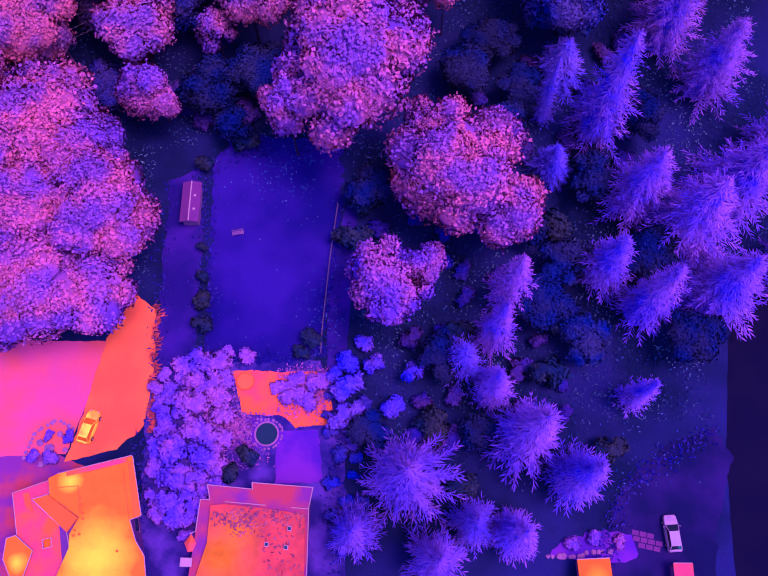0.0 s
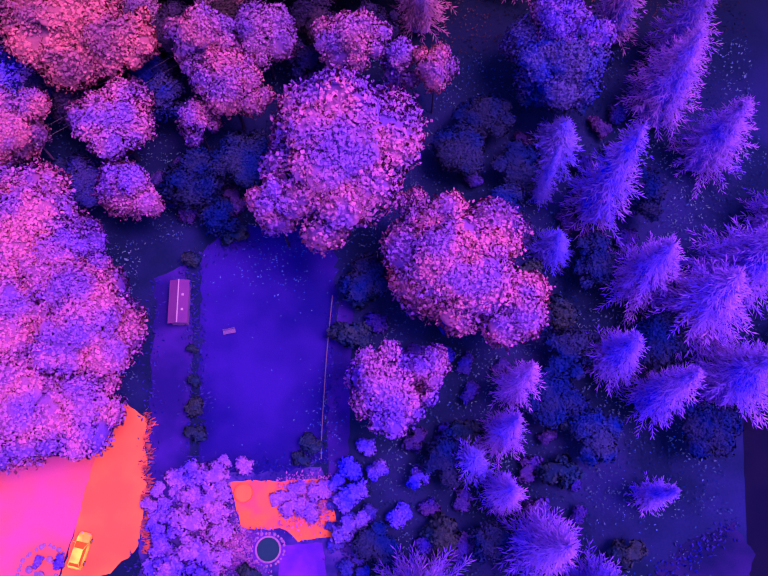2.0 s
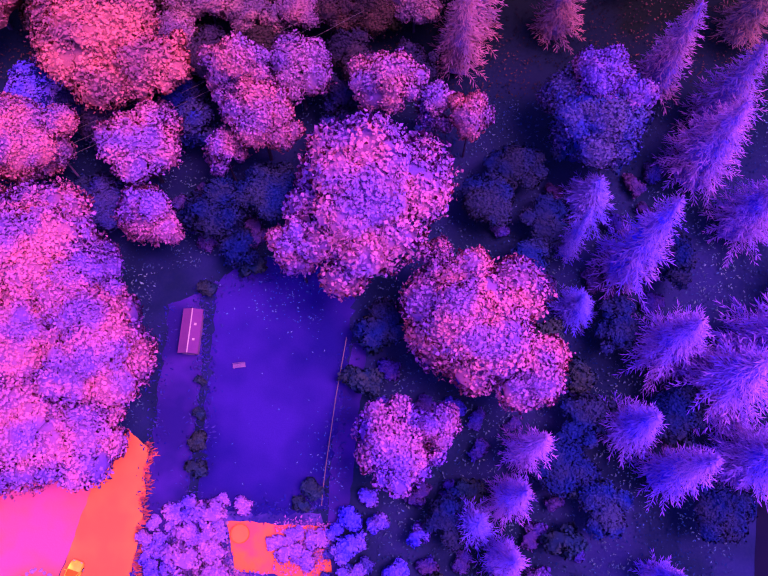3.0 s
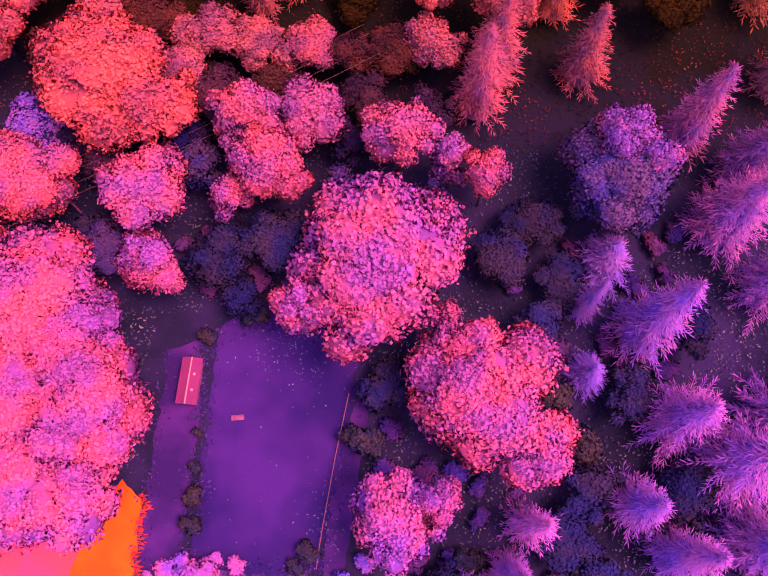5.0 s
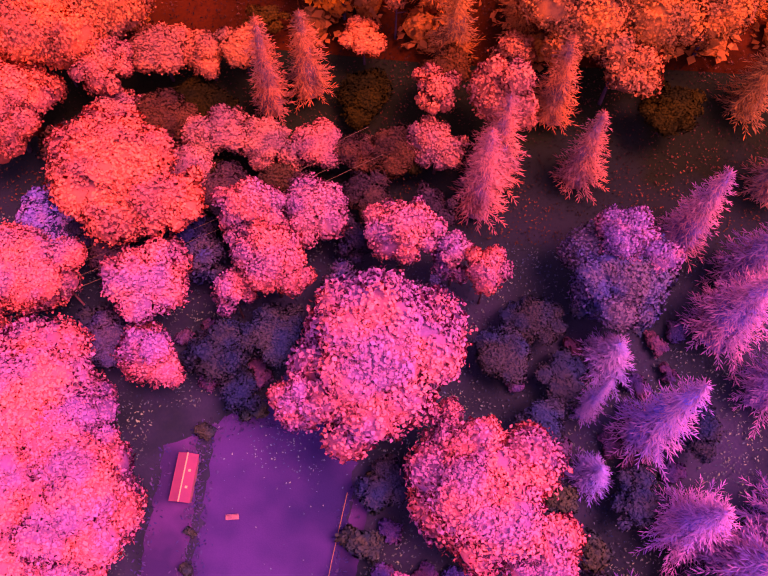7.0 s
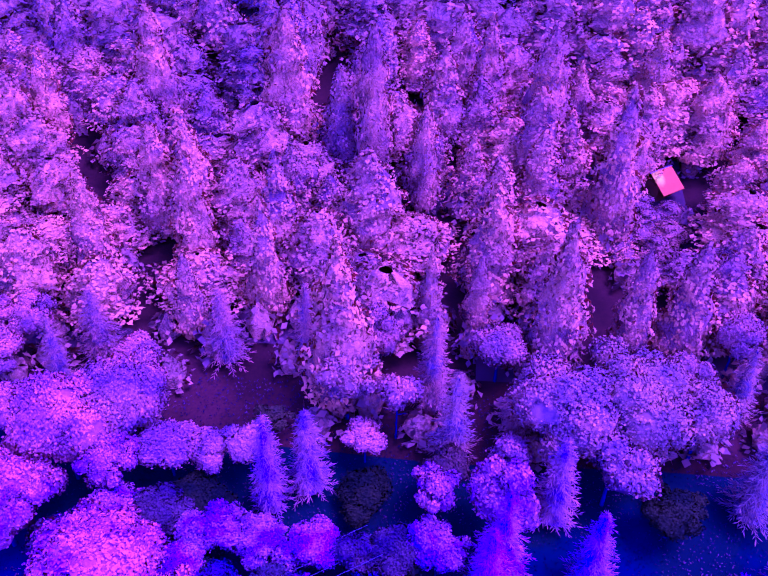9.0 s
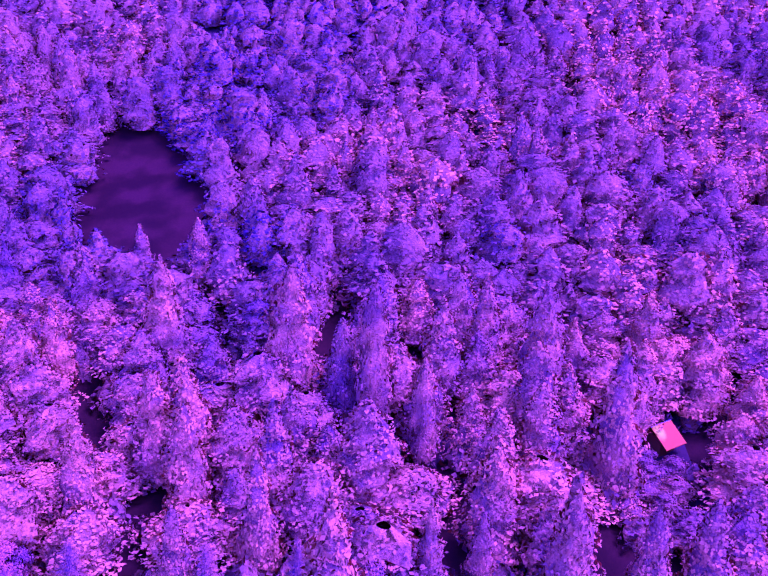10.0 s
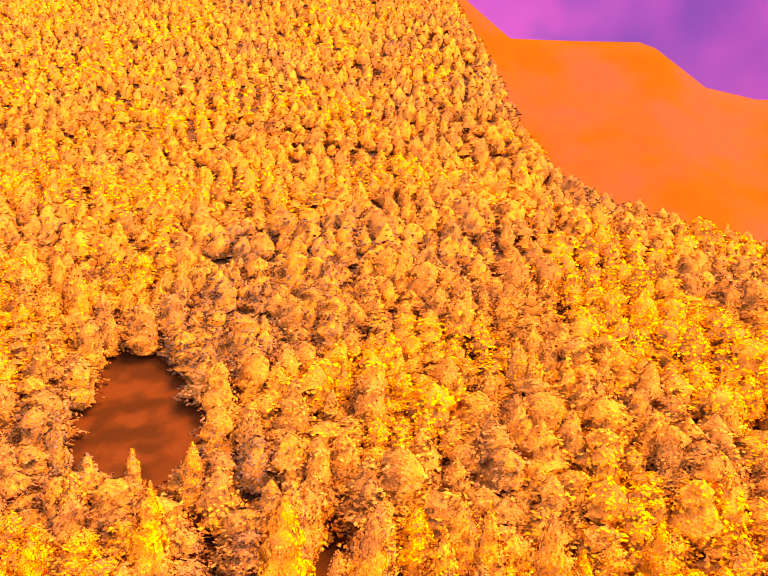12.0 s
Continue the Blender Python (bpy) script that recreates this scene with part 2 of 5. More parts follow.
def box(w, d, h, x=0, y=0, z=0, bevel=0.02, turn=0.0):
    """A bevelled box, w by d by h, standing at z."""
    bm = bmesh.new()
    bmesh.ops.create_cube(bm, size=1, matrix=Matrix.Translation((x, y, z + h / 2)) @ pose(0, 0, 0, 0, 0, turn) @ Matrix.Diagonal((w, d, h, 1)))
    if bevel:
        bmesh.ops.bevel(bm, geom=bm.edges[:], offset=min(bevel, w / 3, d / 3, h / 3), segments=1, affect="EDGES")
    return bm


def rod(a, b, r0, r1=None, sides=8):
    bm = bmesh.new()
    a, b = Vector(a), Vector(b)
    m = Matrix.Translation((a + b) / 2) @ (b - a).to_track_quat("Z", "Y").to_matrix().to_4x4()
    bmesh.ops.create_cone(bm, cap_ends=True, segments=sides, radius1=r0, radius2=r0 if r1 is None else r1, depth=(b - a).length, matrix=m)
    return bm


def slab(outline, top, thick):
    """A plate with a flat or sloping top: outline of (x, y), top a height or a function of x and y."""
    bm = bmesh.new()
    f = top if callable(top) else (lambda x, y: top)
    low = [bm.verts.new((x, y, f(x, y) - thick)) for x, y in outline]
    high = [bm.verts.new((x, y, f(x, y))) for x, y in outline]
    bm.faces.new(high)
    bm.faces.new(low[::-1])
    for k in range(len(outline)):
        j = (k + 1) % len(outline)
        bm.faces.new((low[k], low[j], high[j], high[k]))
    bmesh.ops.recalc_face_normals(bm, faces=bm.faces[:])
    return bm


def drape(name, outline, mat, lift, label, category, ragged=0.25, kind="structure"):
    """A sheet that follows the ground inside an outline, with an uneven edge."""
    pts = []
    for k, p in enumerate(outline):
        q = outline[(k + 1) % len(outline)]
        steps = max(1, int(math.dist(p, q) / 0.8))
        for s in range(steps):
            u = s / steps
            x, y = p[0] + (q[0] - p[0]) * u, p[1] + (q[1] - p[1]) * u
            w = noise.noise_vector((x * 0.9, y * 0.9, 3.0)) * ragged
            pts.append((x + w.x, y + w.y))
    bm = bmesh.new()
    bm.faces.new([bm.verts.new((x, y, 0)) for x, y in pts])
    bmesh.ops.triangulate(bm, faces=bm.faces[:])
    for _ in range(6):
        long = [e for e in bm.edges if e.calc_length() > 3.0]
        if not long:
            break
        bmesh.ops.subdivide_edges(bm, edges=long, cuts=1)
        bmesh.ops.triangulate(bm, faces=bm.faces[:])
    for v in bm.verts:
        v.co.z = zed(v.co.x, v.co.y) + lift
    bmesh.ops.recalc_face_normals(bm, faces=bm.faces[:])
    if bm.faces and sum(f.normal.z for f in bm.faces) < 0:
        bmesh.ops.reverse_faces(bm, faces=bm.faces[:])
    ob = part(name, bm, mat)
    return tagged(ob, label, category, kind=kind)


# Gaps in the woods, several standing for shaded hollows: place, half width, half depth.
GAPS = ((-31, 118, 10, 8), (-35, 99.5, 8, 4.5), (-9, 101, 9, 6), (-94, 256, 20, 40), (14, 84, 9, 10), (-57.7, 207, 3.4, 17), (-25.7, 196, 6, 16), (-7.6, 190, 4, 15), (2.4, 193, 5, 9), (-71, 166.5, 6, 14), (-52, 141, 4, 12), (-3.9, 128, 3.6, 14), (3.9, 144, 3.2, 14), (27.9, 138, 3.4, 15), (39, 143.6, 3.6, 16), (60, 184, 4, 10), (8.5, 113.4, 4, 8))


def gap_depth(x, y, grow=1.0):
    """Below 1 inside a gap; the gaps run up the slope and fan outwards."""
    return np.min([((x - gx0 - (y - gy0) * gx0 / 219) / rx / grow) ** 2 + ((y - gy0) / ry / grow) ** 2 for gx0, gy0, rx, ry in GAPS], 0)


# ---- ground: one sheet out to the far ridge ----
gx = np.concatenate([np.arange(-3000, -400, 100), np.arange(-400, -140, 16), np.arange(-140, -80, 6), np.arange(-80, 81, 4), np.arange(96, 400, 16), np.arange(400, 3001, 100)])
gy = np.concatenate([np.arange(-900, -60, 60), np.arange(-60, 260, 5), np.arange(260, 900, 16), np.arange(900, 2000, 50), np.arange(2000, 3001, 200)])
GX, GY = np.meshgrid(gx, gy)
nv = GX.shape
gi = np.arange(GX.size).reshape(nv)
gf = np.stack([gi[:-1, :-1], gi[:-1, 1:], gi[1:, 1:], gi[1:, :-1]], -1).reshape(-1, 4)
ground = new("ground", mesh_of("ground", np.stack([GX, GY, land(GX, GY)], -1).reshape(-1, 3), gf, FLOOR, RIDGE, SLOPE_FLOOR, CLEARING_SHADE, smooth=True))
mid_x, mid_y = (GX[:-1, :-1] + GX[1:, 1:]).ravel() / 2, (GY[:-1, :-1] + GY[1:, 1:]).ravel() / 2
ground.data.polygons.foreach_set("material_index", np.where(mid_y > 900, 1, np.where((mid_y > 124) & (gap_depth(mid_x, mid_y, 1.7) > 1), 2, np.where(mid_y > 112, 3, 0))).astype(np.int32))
tagged(ground, "dark cold forest floor rising to a wooded mountainside", "ground", kind="structure")

# The cold evening sky behind the far ridge.
ab = [radians(d) for d in range(-70, 71, 10)]
sv = [(4200 * math.sin(t), 4200 * math.cos(t), z) for z in (300, 2600) for t in ab]
sf = [(k, k + 1, k + 1 + len(ab), k + len(ab)) for k in range(len(ab) - 1)]
tagged(new("backdrop", mesh_of("backdrop", sv, sf, SKY)), "dark cold sky behind the mountains", "sky", kind="structure")


# ---- trees ----
def unit(v):
    return v / np.maximum(np.linalg.norm(v, axis=-1, keepdims=True), 1e-9)


def sprays(base, way, length, width, rng, fold=0.35, plain=False, facing=None):
    """Folded pointed sprays: one for each base point, along way; four triangles each (plain: two)."""
    n = len(base)
    side = unit(np.cross(way, unit(rng.normal(size=(n, 3)) * 0.5 + ((0, 0, 1) if facing is None else facing))))
    up = np.cross(side, way)
    if plain:
        w = (width / 2)[:, None]
        mid = base + way * (length * 0.5)[:, None]
        v = np.stack([base, mid + side * w, base + way * length[:, None] - up * w * 0.5, mid - side * w], 1)
        return v.reshape(-1, 3), (np.arange(n)[:, None, None] * 4 + np.array([[0, 1, 2], [0, 2, 3]])[None]).reshape(-1, 3)
    mid = base + way * (length * 0.55)[:, None]
    w = (width / 2)[:, None]
    v = np.stack([base, mid + side * w - up * w * fold, mid + up * w * fold, mid - side * w - up * w * fold, base + way * length[:, None] - up * w * 0.3], 1)
    k = np.arange(n)[:, None, None] * 5
    f = k + np.array([[0, 1, 2], [0, 2, 3], [1, 4, 2], [2, 4, 3]])[None]
    return v.reshape(-1, 3), f.reshape(-1, 3)


def joined(*pieces):
    vs, fs, n = [], [], 0
    for v, f in pieces:
        vs.append(v)
        fs.append(f + n)
        n += len(v)
    return np.concatenate(vs), np.concatenate(fs)


def blobs(mids, sizes, rng, flat=0.85, fine=1):
    """Rough rounded cores: the dense inside of a crown."""
    bm = bmesh.new()
    bmesh.ops.create_icosphere(bm, subdivisions=fine, radius=1)
    base = np.array([v.co for v in bm.verts])
    faces = np.array([[v.index for v in f.verts] for f in bm.faces])
    bm.free()
    vs = [m + base * (s * rng.uniform(0.8, 1.12, (len(base), 1))) * (1, 1, flat) for m, s in zip(mids, sizes)]
    return np.concatenate(vs), np.concatenate([faces + k * len(base) for k in range(len(mids))])


def tiers(height, reach, rng, low, n, sides=9, core=0.72):
    """Stacked ragged skirts: the dense inside of a conifer."""
    vs, fs = [], []
    for k in range(n):
        u0, u1 = k / n, min((k + 1.7) / n, 1.0)
        t = np.arange(sides) / sides * 6.283 + rng.uniform(0, 6)
        r = reach * (1 - u0) ** 0.75 * core * rng.uniform(0.75, 1.1, sides)
        skirt = np.stack([np.cos(t) * r, np.sin(t) * r, height * (low + (1 - low) * u0) - 0.2 * r], -1)
        b = k * (sides + 1)
        vs += [skirt, [[0, 0, height * (low + (1 - low) * u1)]]]
        fs += [[b + j, b + (j + 1) % sides, b + sides] for j in range(sides)]
    return np.concatenate(vs), np.array(fs)


def conifer_crown(height, reach, rng, whorls=24, arms=8, steps=6, finger=1.1, low=0.1, lean=1.0, plain=False, wide=1.0, core=0.72):
    """Whorls of drooping boughs with needle sprays along and across them."""
    bases, ways, lens = [], [], []
    sector = rng.uniform(0.72, 1.12, 8)
    for k in range(whorls):
        u = (k + rng.uniform(-0.3, 0.3)) / whorls
        z = height * (low + (1 - low) * u)
        r = reach * max(1 - u, 0.02) ** 0.66 * rng.uniform(0.62, 1.12)
        for j in range(arms):
            t = 6.283 * (j + rng.uniform(-0.35, 0.35)) / arms + k * 2.4
            long = r * rng.uniform(0.5, 1.2) * sector[int(8 * (t % 6.283) / 6.284)]
            d, droop = np.array([math.cos(t), math.sin(t), 0.0]), rng.uniform(0.3, 1.4)
            n = max(2 if steps else 1, int(round(steps * long / reach + 1)))
            for s in np.linspace(0.25, 1.0, n):
                p = d * long * s + (0, 0, z + long * (0.24 * s - 0.4 * s * s) * lean * droop)
                for turn in (-0.75, 0.0, 0.75) if s < 0.95 else (-0.35, 0.35):
                    q = t + turn * rng.uniform(0.6, 1.3)
                    bases.append(p)
                    ways.append((math.cos(q), math.sin(q), rng.uniform(-0.35, 0.25)))
                    lens.append(finger * rng.uniform(0.6, 1.2) * (0.65 + 0.35 * (1 - u)))
    top = [(0, 0, height * 0.97), (0, 0, height * 0.93), (0, 0, height * 0.93), (0, 0, height * 0.93)]
    bases += top
    ways += [(0, 0, 1), (0.6, 0, 0.8), (-0.4, 0.5, 0.8), (-0.3, -0.5, 0.8)]
    lens += [finger * 1.1] * 4
    ln = np.array(lens)
    needles = sprays(np.array(bases, float), unit(np.array(ways, float)), ln, ln * rng.uniform(0.26, 0.42, len(ln)) * wide, rng, plain=plain)
    v, f = joined(needles, tiers(height, reach, rng, low, max(5, whorls // 2), 7 if plain else 9, core))
    out = unit(v * (1, 1, 0) + 1e-6) + (0, 0, 0.4) + rng.normal(size=v.shape) * 0.3
    return v, f, unit(out), len(needles[1])


def broad_crown(height, reach, rng, lobes=16, leaf=0.3, cover=1.0, flat=0.75, fine=1, boughs=()):
    """Rounded lobes of clustered leaves round a dense core, with hollows between the clusters. boughs: lobes (x, y, z, size) set by hand."""
    centre = np.array([0, 0, height - reach * flat * 1.05])
    if len(boughs):
        mids, size = np.array([b[:3] for b in boughs], float), np.array([b[3] for b in boughs], float)
    else:
        d = unit(rng.normal(size=(lobes, 3)) + (0, 0, 0.45))
        d[0] = (0.1, 0.1, 1)
        turn, oval = rng.uniform(0, 6.28), rng.uniform(0.72, 0.95)
        axis = np.array([math.cos(turn), math.sin(turn), 0])
        d = d - np.outer(d @ axis, axis) * (1 - oval)
        size = reach * rng.uniform(0.18, 0.44, lobes)
        mids = centre + d * ((reach - size) * rng.uniform(0.55, 1.2, lobes))[:, None] * (1, 1, flat)
        phi = np.arctan2(mids[:, 1], mids[:, 0])
        bays = 1 + 0.14 * np.sin(2 * phi + rng.uniform(0, 6.28)) + 0.12 * np.sin(3 * phi + rng.uniform(0, 6.28))
        mids = mids * np.stack([bays, bays, np.ones(lobes)], -1)
    pts, outs = [], []
    shift = Vector(rng.uniform(0, 90, 3))
    for m, s in zip(mids, size):
        n = int(cover * 30 * s * s / (leaf * leaf))
        o = unit(rng.normal(size=(n, 3)) + (0, 0, 0.35))
        p = m + o * (s * (1 + rng.normal(size=n) * 0.09))[:, None] * (1, 1, 0.92)
        inside = (np.linalg.norm((p[:, None] - mids[None]) / (size[None, :, None] * 0.88), axis=-1) < 1).any(1)
        keep = ~inside & (p[:, 2] > height * 0.12) & (p[:, 2] > centre[2] - reach * flat * 0.45)
        p, o = p[keep], o[keep]
        bumps = np.array([noise.noise(Vector(q) / (leaf * 2.8) + shift) for q in p])
        hollows = np.array([noise.noise(Vector(q) / (reach * 0.33) + shift) for q in p])
        keep = (bumps > -0.6) & (hollows > -0.5)
        pts.append((p + o * (bumps * leaf * 1.2)[:, None])[keep])
        outs.append(o[keep])
    p, o = np.concatenate(pts), np.concatenate(outs)
    ln = leaf * rng.uniform(0.6, 1.4, len(p))
    way = unit(o * rng.uniform(0.0, 0.6, (len(p), 1)) + rng.normal(size=o.shape) * 0.7)
    v1, f1 = sprays(p - way * (ln * 0.4)[:, None], way, ln, ln * rng.uniform(0.6, 1.0, len(p)), rng, plain=True, facing=o)
    core = blobs(mids, size * 0.95, rng, fine=fine)
    v, f = joined((v1, f1), core)
    leafy_out = np.repeat(unit(unit((p - centre) / (1, 1, flat)) * 0.6 + o * 0.6 + (0, 0, 0.1) + rng.normal(size=p.shape) * 0.3), 4, axis=0)
    core_out = unit(unit((core[0] - centre) / (1, 1, flat)) + (0, 0, 0.3))
    return v, f, np.concatenate([leafy_out, core_out]), len(f1)


def plume_crown(height, reach, rng, leaves=1000, leaf=0.5, point=0.75, lump=0.5, rings=9, sides=12, low=0.05):
    """A tall full crown: lumpy, tapering to a rounded or pointed top, clothed in short sprays. point: 0.4 rounded, 1 pointed."""
    shift = Vector(rng.uniform(0, 90, 3))
    grain = reach * 0.5

    def skin(u, t):
        r = reach * np.maximum(1 - u, 0.0) ** point * np.minimum(1, 0.5 + u * 3)
        x, y, z = np.cos(t), np.sin(t), height * (low + (1 - low) * u)
        b = np.array([noise.noise(Vector((i * k, j * k, h)) / grain + shift) for i, j, k, h in zip(x, y, np.maximum(r, reach * 0.3), z)])
        r = r * (1 + lump * b) + 0.05
        return np.stack([x * r, y * r, z + grain * 0.3 * b * (1 - u)], -1), b

    u = rng.uniform(0, 1, leaves * 3)
    u = u[rng.uniform(0, 1, len(u)) < (1 - u) ** point + 0.08][:leaves]
    t = rng.uniform(0, 6.283, len(u))
    p, b = skin(u, t)
    keep = b > -0.5
    p, t = p[keep], t[keep]
    flat = np.stack([np.cos(t), np.sin(t), np.zeros(len(t))], -1)
    ln = leaf * rng.uniform(0.6, 1.4, len(p))
    way = unit(flat * 0.4 - (0, 0, 0.15) + rng.normal(size=p.shape) * 0.5)
    v1, f1 = sprays(p - way * (ln * 0.4)[:, None], way, ln, ln * rng.uniform(0.55, 0.9, len(p)), rng, plain=True, facing=unit(flat + (0, 0, 0.5)))
    n1 = np.repeat(unit(flat + (0, 0, 0.5) + rng.normal(size=p.shape) * 0.3), 4, axis=0)
    U, T = np.meshgrid(np.linspace(0, 0.999, rings), np.arange(sides) / sides * 6.283, indexing="ij")
    q = skin(U.ravel(), T.ravel())[0] * (0.86, 0.86, 0.985)
    k = np.arange(rings * sides).reshape(rings, sides)
    a, bq, cq, dq = k[:-1], np.roll(k[:-1], -1, 1), np.roll(k[1:], -1, 1), k[1:]
    f2 = np.concatenate([np.stack([a, bq, cq], -1).reshape(-1, 3), np.stack([a, cq, dq], -1).reshape(-1, 3)])
    n2 = unit(unit(q * (1, 1, 0) + 1e-6) + (0, 0, 0.5) + rng.normal(size=q.shape) * 0.3)
    v, f = joined((v1, f1), (q, f2))
    return v, f, np.concatenate([n1, n2]), len(f1)


def trunk_bm(height, r, rng, limbs=5, spread=2.0, start=0.45):
    bm = rod((0, 0, -0.6), (rng.uniform(-0.2, 0.2), rng.uniform(-0.2, 0.2), height), r, r * 0.25, 8)
    for k in range(limbs):
        t, z = 6.28 * k / max(limbs, 1) + rng.uniform(-0.4, 0.4), height * rng.uniform(start, 0.8)
        a, b = Vector((0, 0, z)), Vector((math.cos(t) * spread, math.sin(t) * spread, z + spread * rng.uniform(0.4, 0.9)))
        m = Matrix.Translation((a + b) / 2) @ (b - a).to_track_quat("Z", "Y").to_matrix().to_4x4()
        bmesh.ops.create_cone(bm, cap_ends=False, segments=6, radius1=r * 0.45, radius2=r * 0.12, depth=(b - a).length, matrix=m)
    return bm


RNG = np.random.default_rng(7)
TREE_KINDS = {}


def tree_kind(key, crown, mat, trunk):
    """Keeps the meshes of a kind of tree: crown and trunk."""
    # The second material is the core, tinted darker as its painted shade.
    me = mesh_of("crown", crown[0], crown[1], mat, SHADED if key.startswith("slope") else CORE_SHADE, normals=crown[2])
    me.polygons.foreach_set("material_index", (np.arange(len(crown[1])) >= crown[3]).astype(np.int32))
    tm = bpy.data.meshes.new("trunk")
    trunk.to_mesh(tm)
    trunk.free()
    tm.materials.append(BARK)
    TREE_KINDS.setdefault(key, []).append((me, tm))


for _ in range(4):
    tree_kind("big_broad", broad_crown(18, 9, RNG, 34, 0.44, 1.1, 0.7, 2), LEAF, trunk_bm(12, 0.45, RNG, 7, 4.5))
for _ in range(4):
    tree_kind("broad", broad_crown(14, 5.5, RNG, 20, 0.38, 1.1, 0.75, 1), LEAF, trunk_bm(10, 0.3, RNG, 6, 2.8))
for _ in range(3):
    tree_kind("small_broad", broad_crown(10, 3.6, RNG, 14, 0.33, 1.1, 0.8, 1), LEAF, trunk_bm(7, 0.18, RNG, 4, 1.6))
for _ in range(4):
    tree_kind("shrub", broad_crown(2.8, 2.2, RNG, 12, 0.34, 1.1, 0.6, 1), LEAF, trunk_bm(1.6, 0.08, RNG, 5, 0.8, 0.2))
for _ in range(3):
    tree_kind("big_conifer", conifer_crown(23, 6.2, RNG, 28, 13, 9, 1.1, 0.08, 1.0, True, 0.42, 0.5), NEEDLE, trunk_bm(22, 0.36, RNG, 0))
for _ in range(4):
    tree_kind("conifer", conifer_crown(19, 4.2, RNG, 26, 12, 7, 1.0, 0.08, 1.0, True, 0.44, 0.5), NEEDLE, trunk_bm(18, 0.26, RNG, 0))
for _ in range(3):
    tree_kind("slim_conifer", conifer_crown(16, 2.6, RNG, 24, 10, 5, 0.7, 0.08, 1.0, True, 0.55, 0.5), NEEDLE, trunk_bm(15, 0.18, RNG, 0))
for k in range(5):
    tree_kind("slope_conifer", plume_crown(21, 4.6, RNG, 2300, 0.62, 0.45 + 0.09 * k, 0.8, 11, 12), SLOPE_LEAF, trunk_bm(20, 0.26, RNG, 0))
for k in range(5):
    tree_kind("slope_broad", plume_crown(16, 4.6, RNG, 2000, 0.6, 0.26 + 0.05 * k, 0.95, 9, 12, 0.12), SLOPE_LEAF, trunk_bm(12, 0.25, RNG, 4, 2.2))
KIND_SIZE = {"big_broad": (18, 9), "broad": (14, 5.5), "small_broad": (10, 3.6), "shrub": (2.8, 2.2), "big_conifer": (23, 6.2), "conifer": (19, 4.2), "slim_conifer": (16, 2.6), "slope_conifer": (21, 4.6), "slope_broad": (16, 4.6)}
planted = 0


def plant(kind, x, y, height, reach, hue, name, label, group=""):
    """One tree of a kind at (x, y), of that height and crown radius, its crown in that hue."""
    global planted
    planted += 1
    crown, trunk = TREE_KINDS[kind][planted % len(TREE_KINDS[kind])]
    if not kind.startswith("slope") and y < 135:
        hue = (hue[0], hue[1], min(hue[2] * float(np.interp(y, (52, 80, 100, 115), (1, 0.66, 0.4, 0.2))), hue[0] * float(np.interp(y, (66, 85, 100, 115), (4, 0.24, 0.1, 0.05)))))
    h, r = KIND_SIZE[kind]
    ob = thing(name, x, y, zed(x, y), label=label, category="shrub" if kind == "shrub" else "tree", group=group)
    ob.matrix_world = Matrix.Translation((x, y, zed(x, y))) @ pose(0, 0, 0, 0, 0, planted * 137.5) @ Matrix.Diagonal((reach / r, reach / r, height / h, 1))
    for nm, me in (("trunk", trunk), ("crown", crown)):
        o = new(nm, me)
        o.parent = ob
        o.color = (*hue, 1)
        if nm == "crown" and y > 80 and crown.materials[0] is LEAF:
            for slot, mat in zip(o.material_slots, (NORTH_LEAF, NORTH_CORE_SHADE)):
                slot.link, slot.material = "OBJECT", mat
    return ob


def blend(p, q, u):
    return tuple(i + (j - i) * u for i, j in zip(p, q))


def leafy(x, y, height, reach, warm=0.5):
    """A broadleaved tree; warm runs from cold violet (0) to rose (1)."""
    reach, warm = (reach * 1.07, min(1, warm + 0.06)) if warm > 0.45 and y < 95 else (reach, warm)
    hue = blend(COOL, PINK, warm / 0.6) if warm < 0.6 else blend(PINK, ROSE, (warm - 0.6) / 0.4)
    kind = "big_broad" if reach > 7 else "broad" if reach > 4.2 else "small_broad"
    tone = "rose-pink" if warm > 0.75 else "pinkish violet" if warm > 0.45 else "bluish violet"
    return plant(kind, x, y, height, reach, hue, "broadleaf_tree", f"{tone} broadleaved tree with a full lobed crown")


def spruce(x, y, height, reach, warm=0.2, label=""):
    warm = warm + 0.15
    hue = blend(VIOLET, MID, warm / 0.5) if warm < 0.5 else blend(MID, PINK, (warm - 0.5) / 0.5)
    reach = reach * 1.22 if x > 26 and y < 75 else reach
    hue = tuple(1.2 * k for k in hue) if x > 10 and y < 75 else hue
    kind = "big_conifer" if reach > 5.2 else "conifer" if reach > 3.2 else "slim_conifer"
    tone = "violet" if warm > 0.4 else "cold blue-violet"
    return plant(kind, x, y, height, reach, hue, "conifer_tree", label or f"{tone} conifer with drooping feathery boughs")


def shrub(x, y, height, reach, hue=COOL, label="low bluish violet garden shrub with dense small leaves"):
    return plant("shrub", x, y, height, reach, hue, "shrub", label)


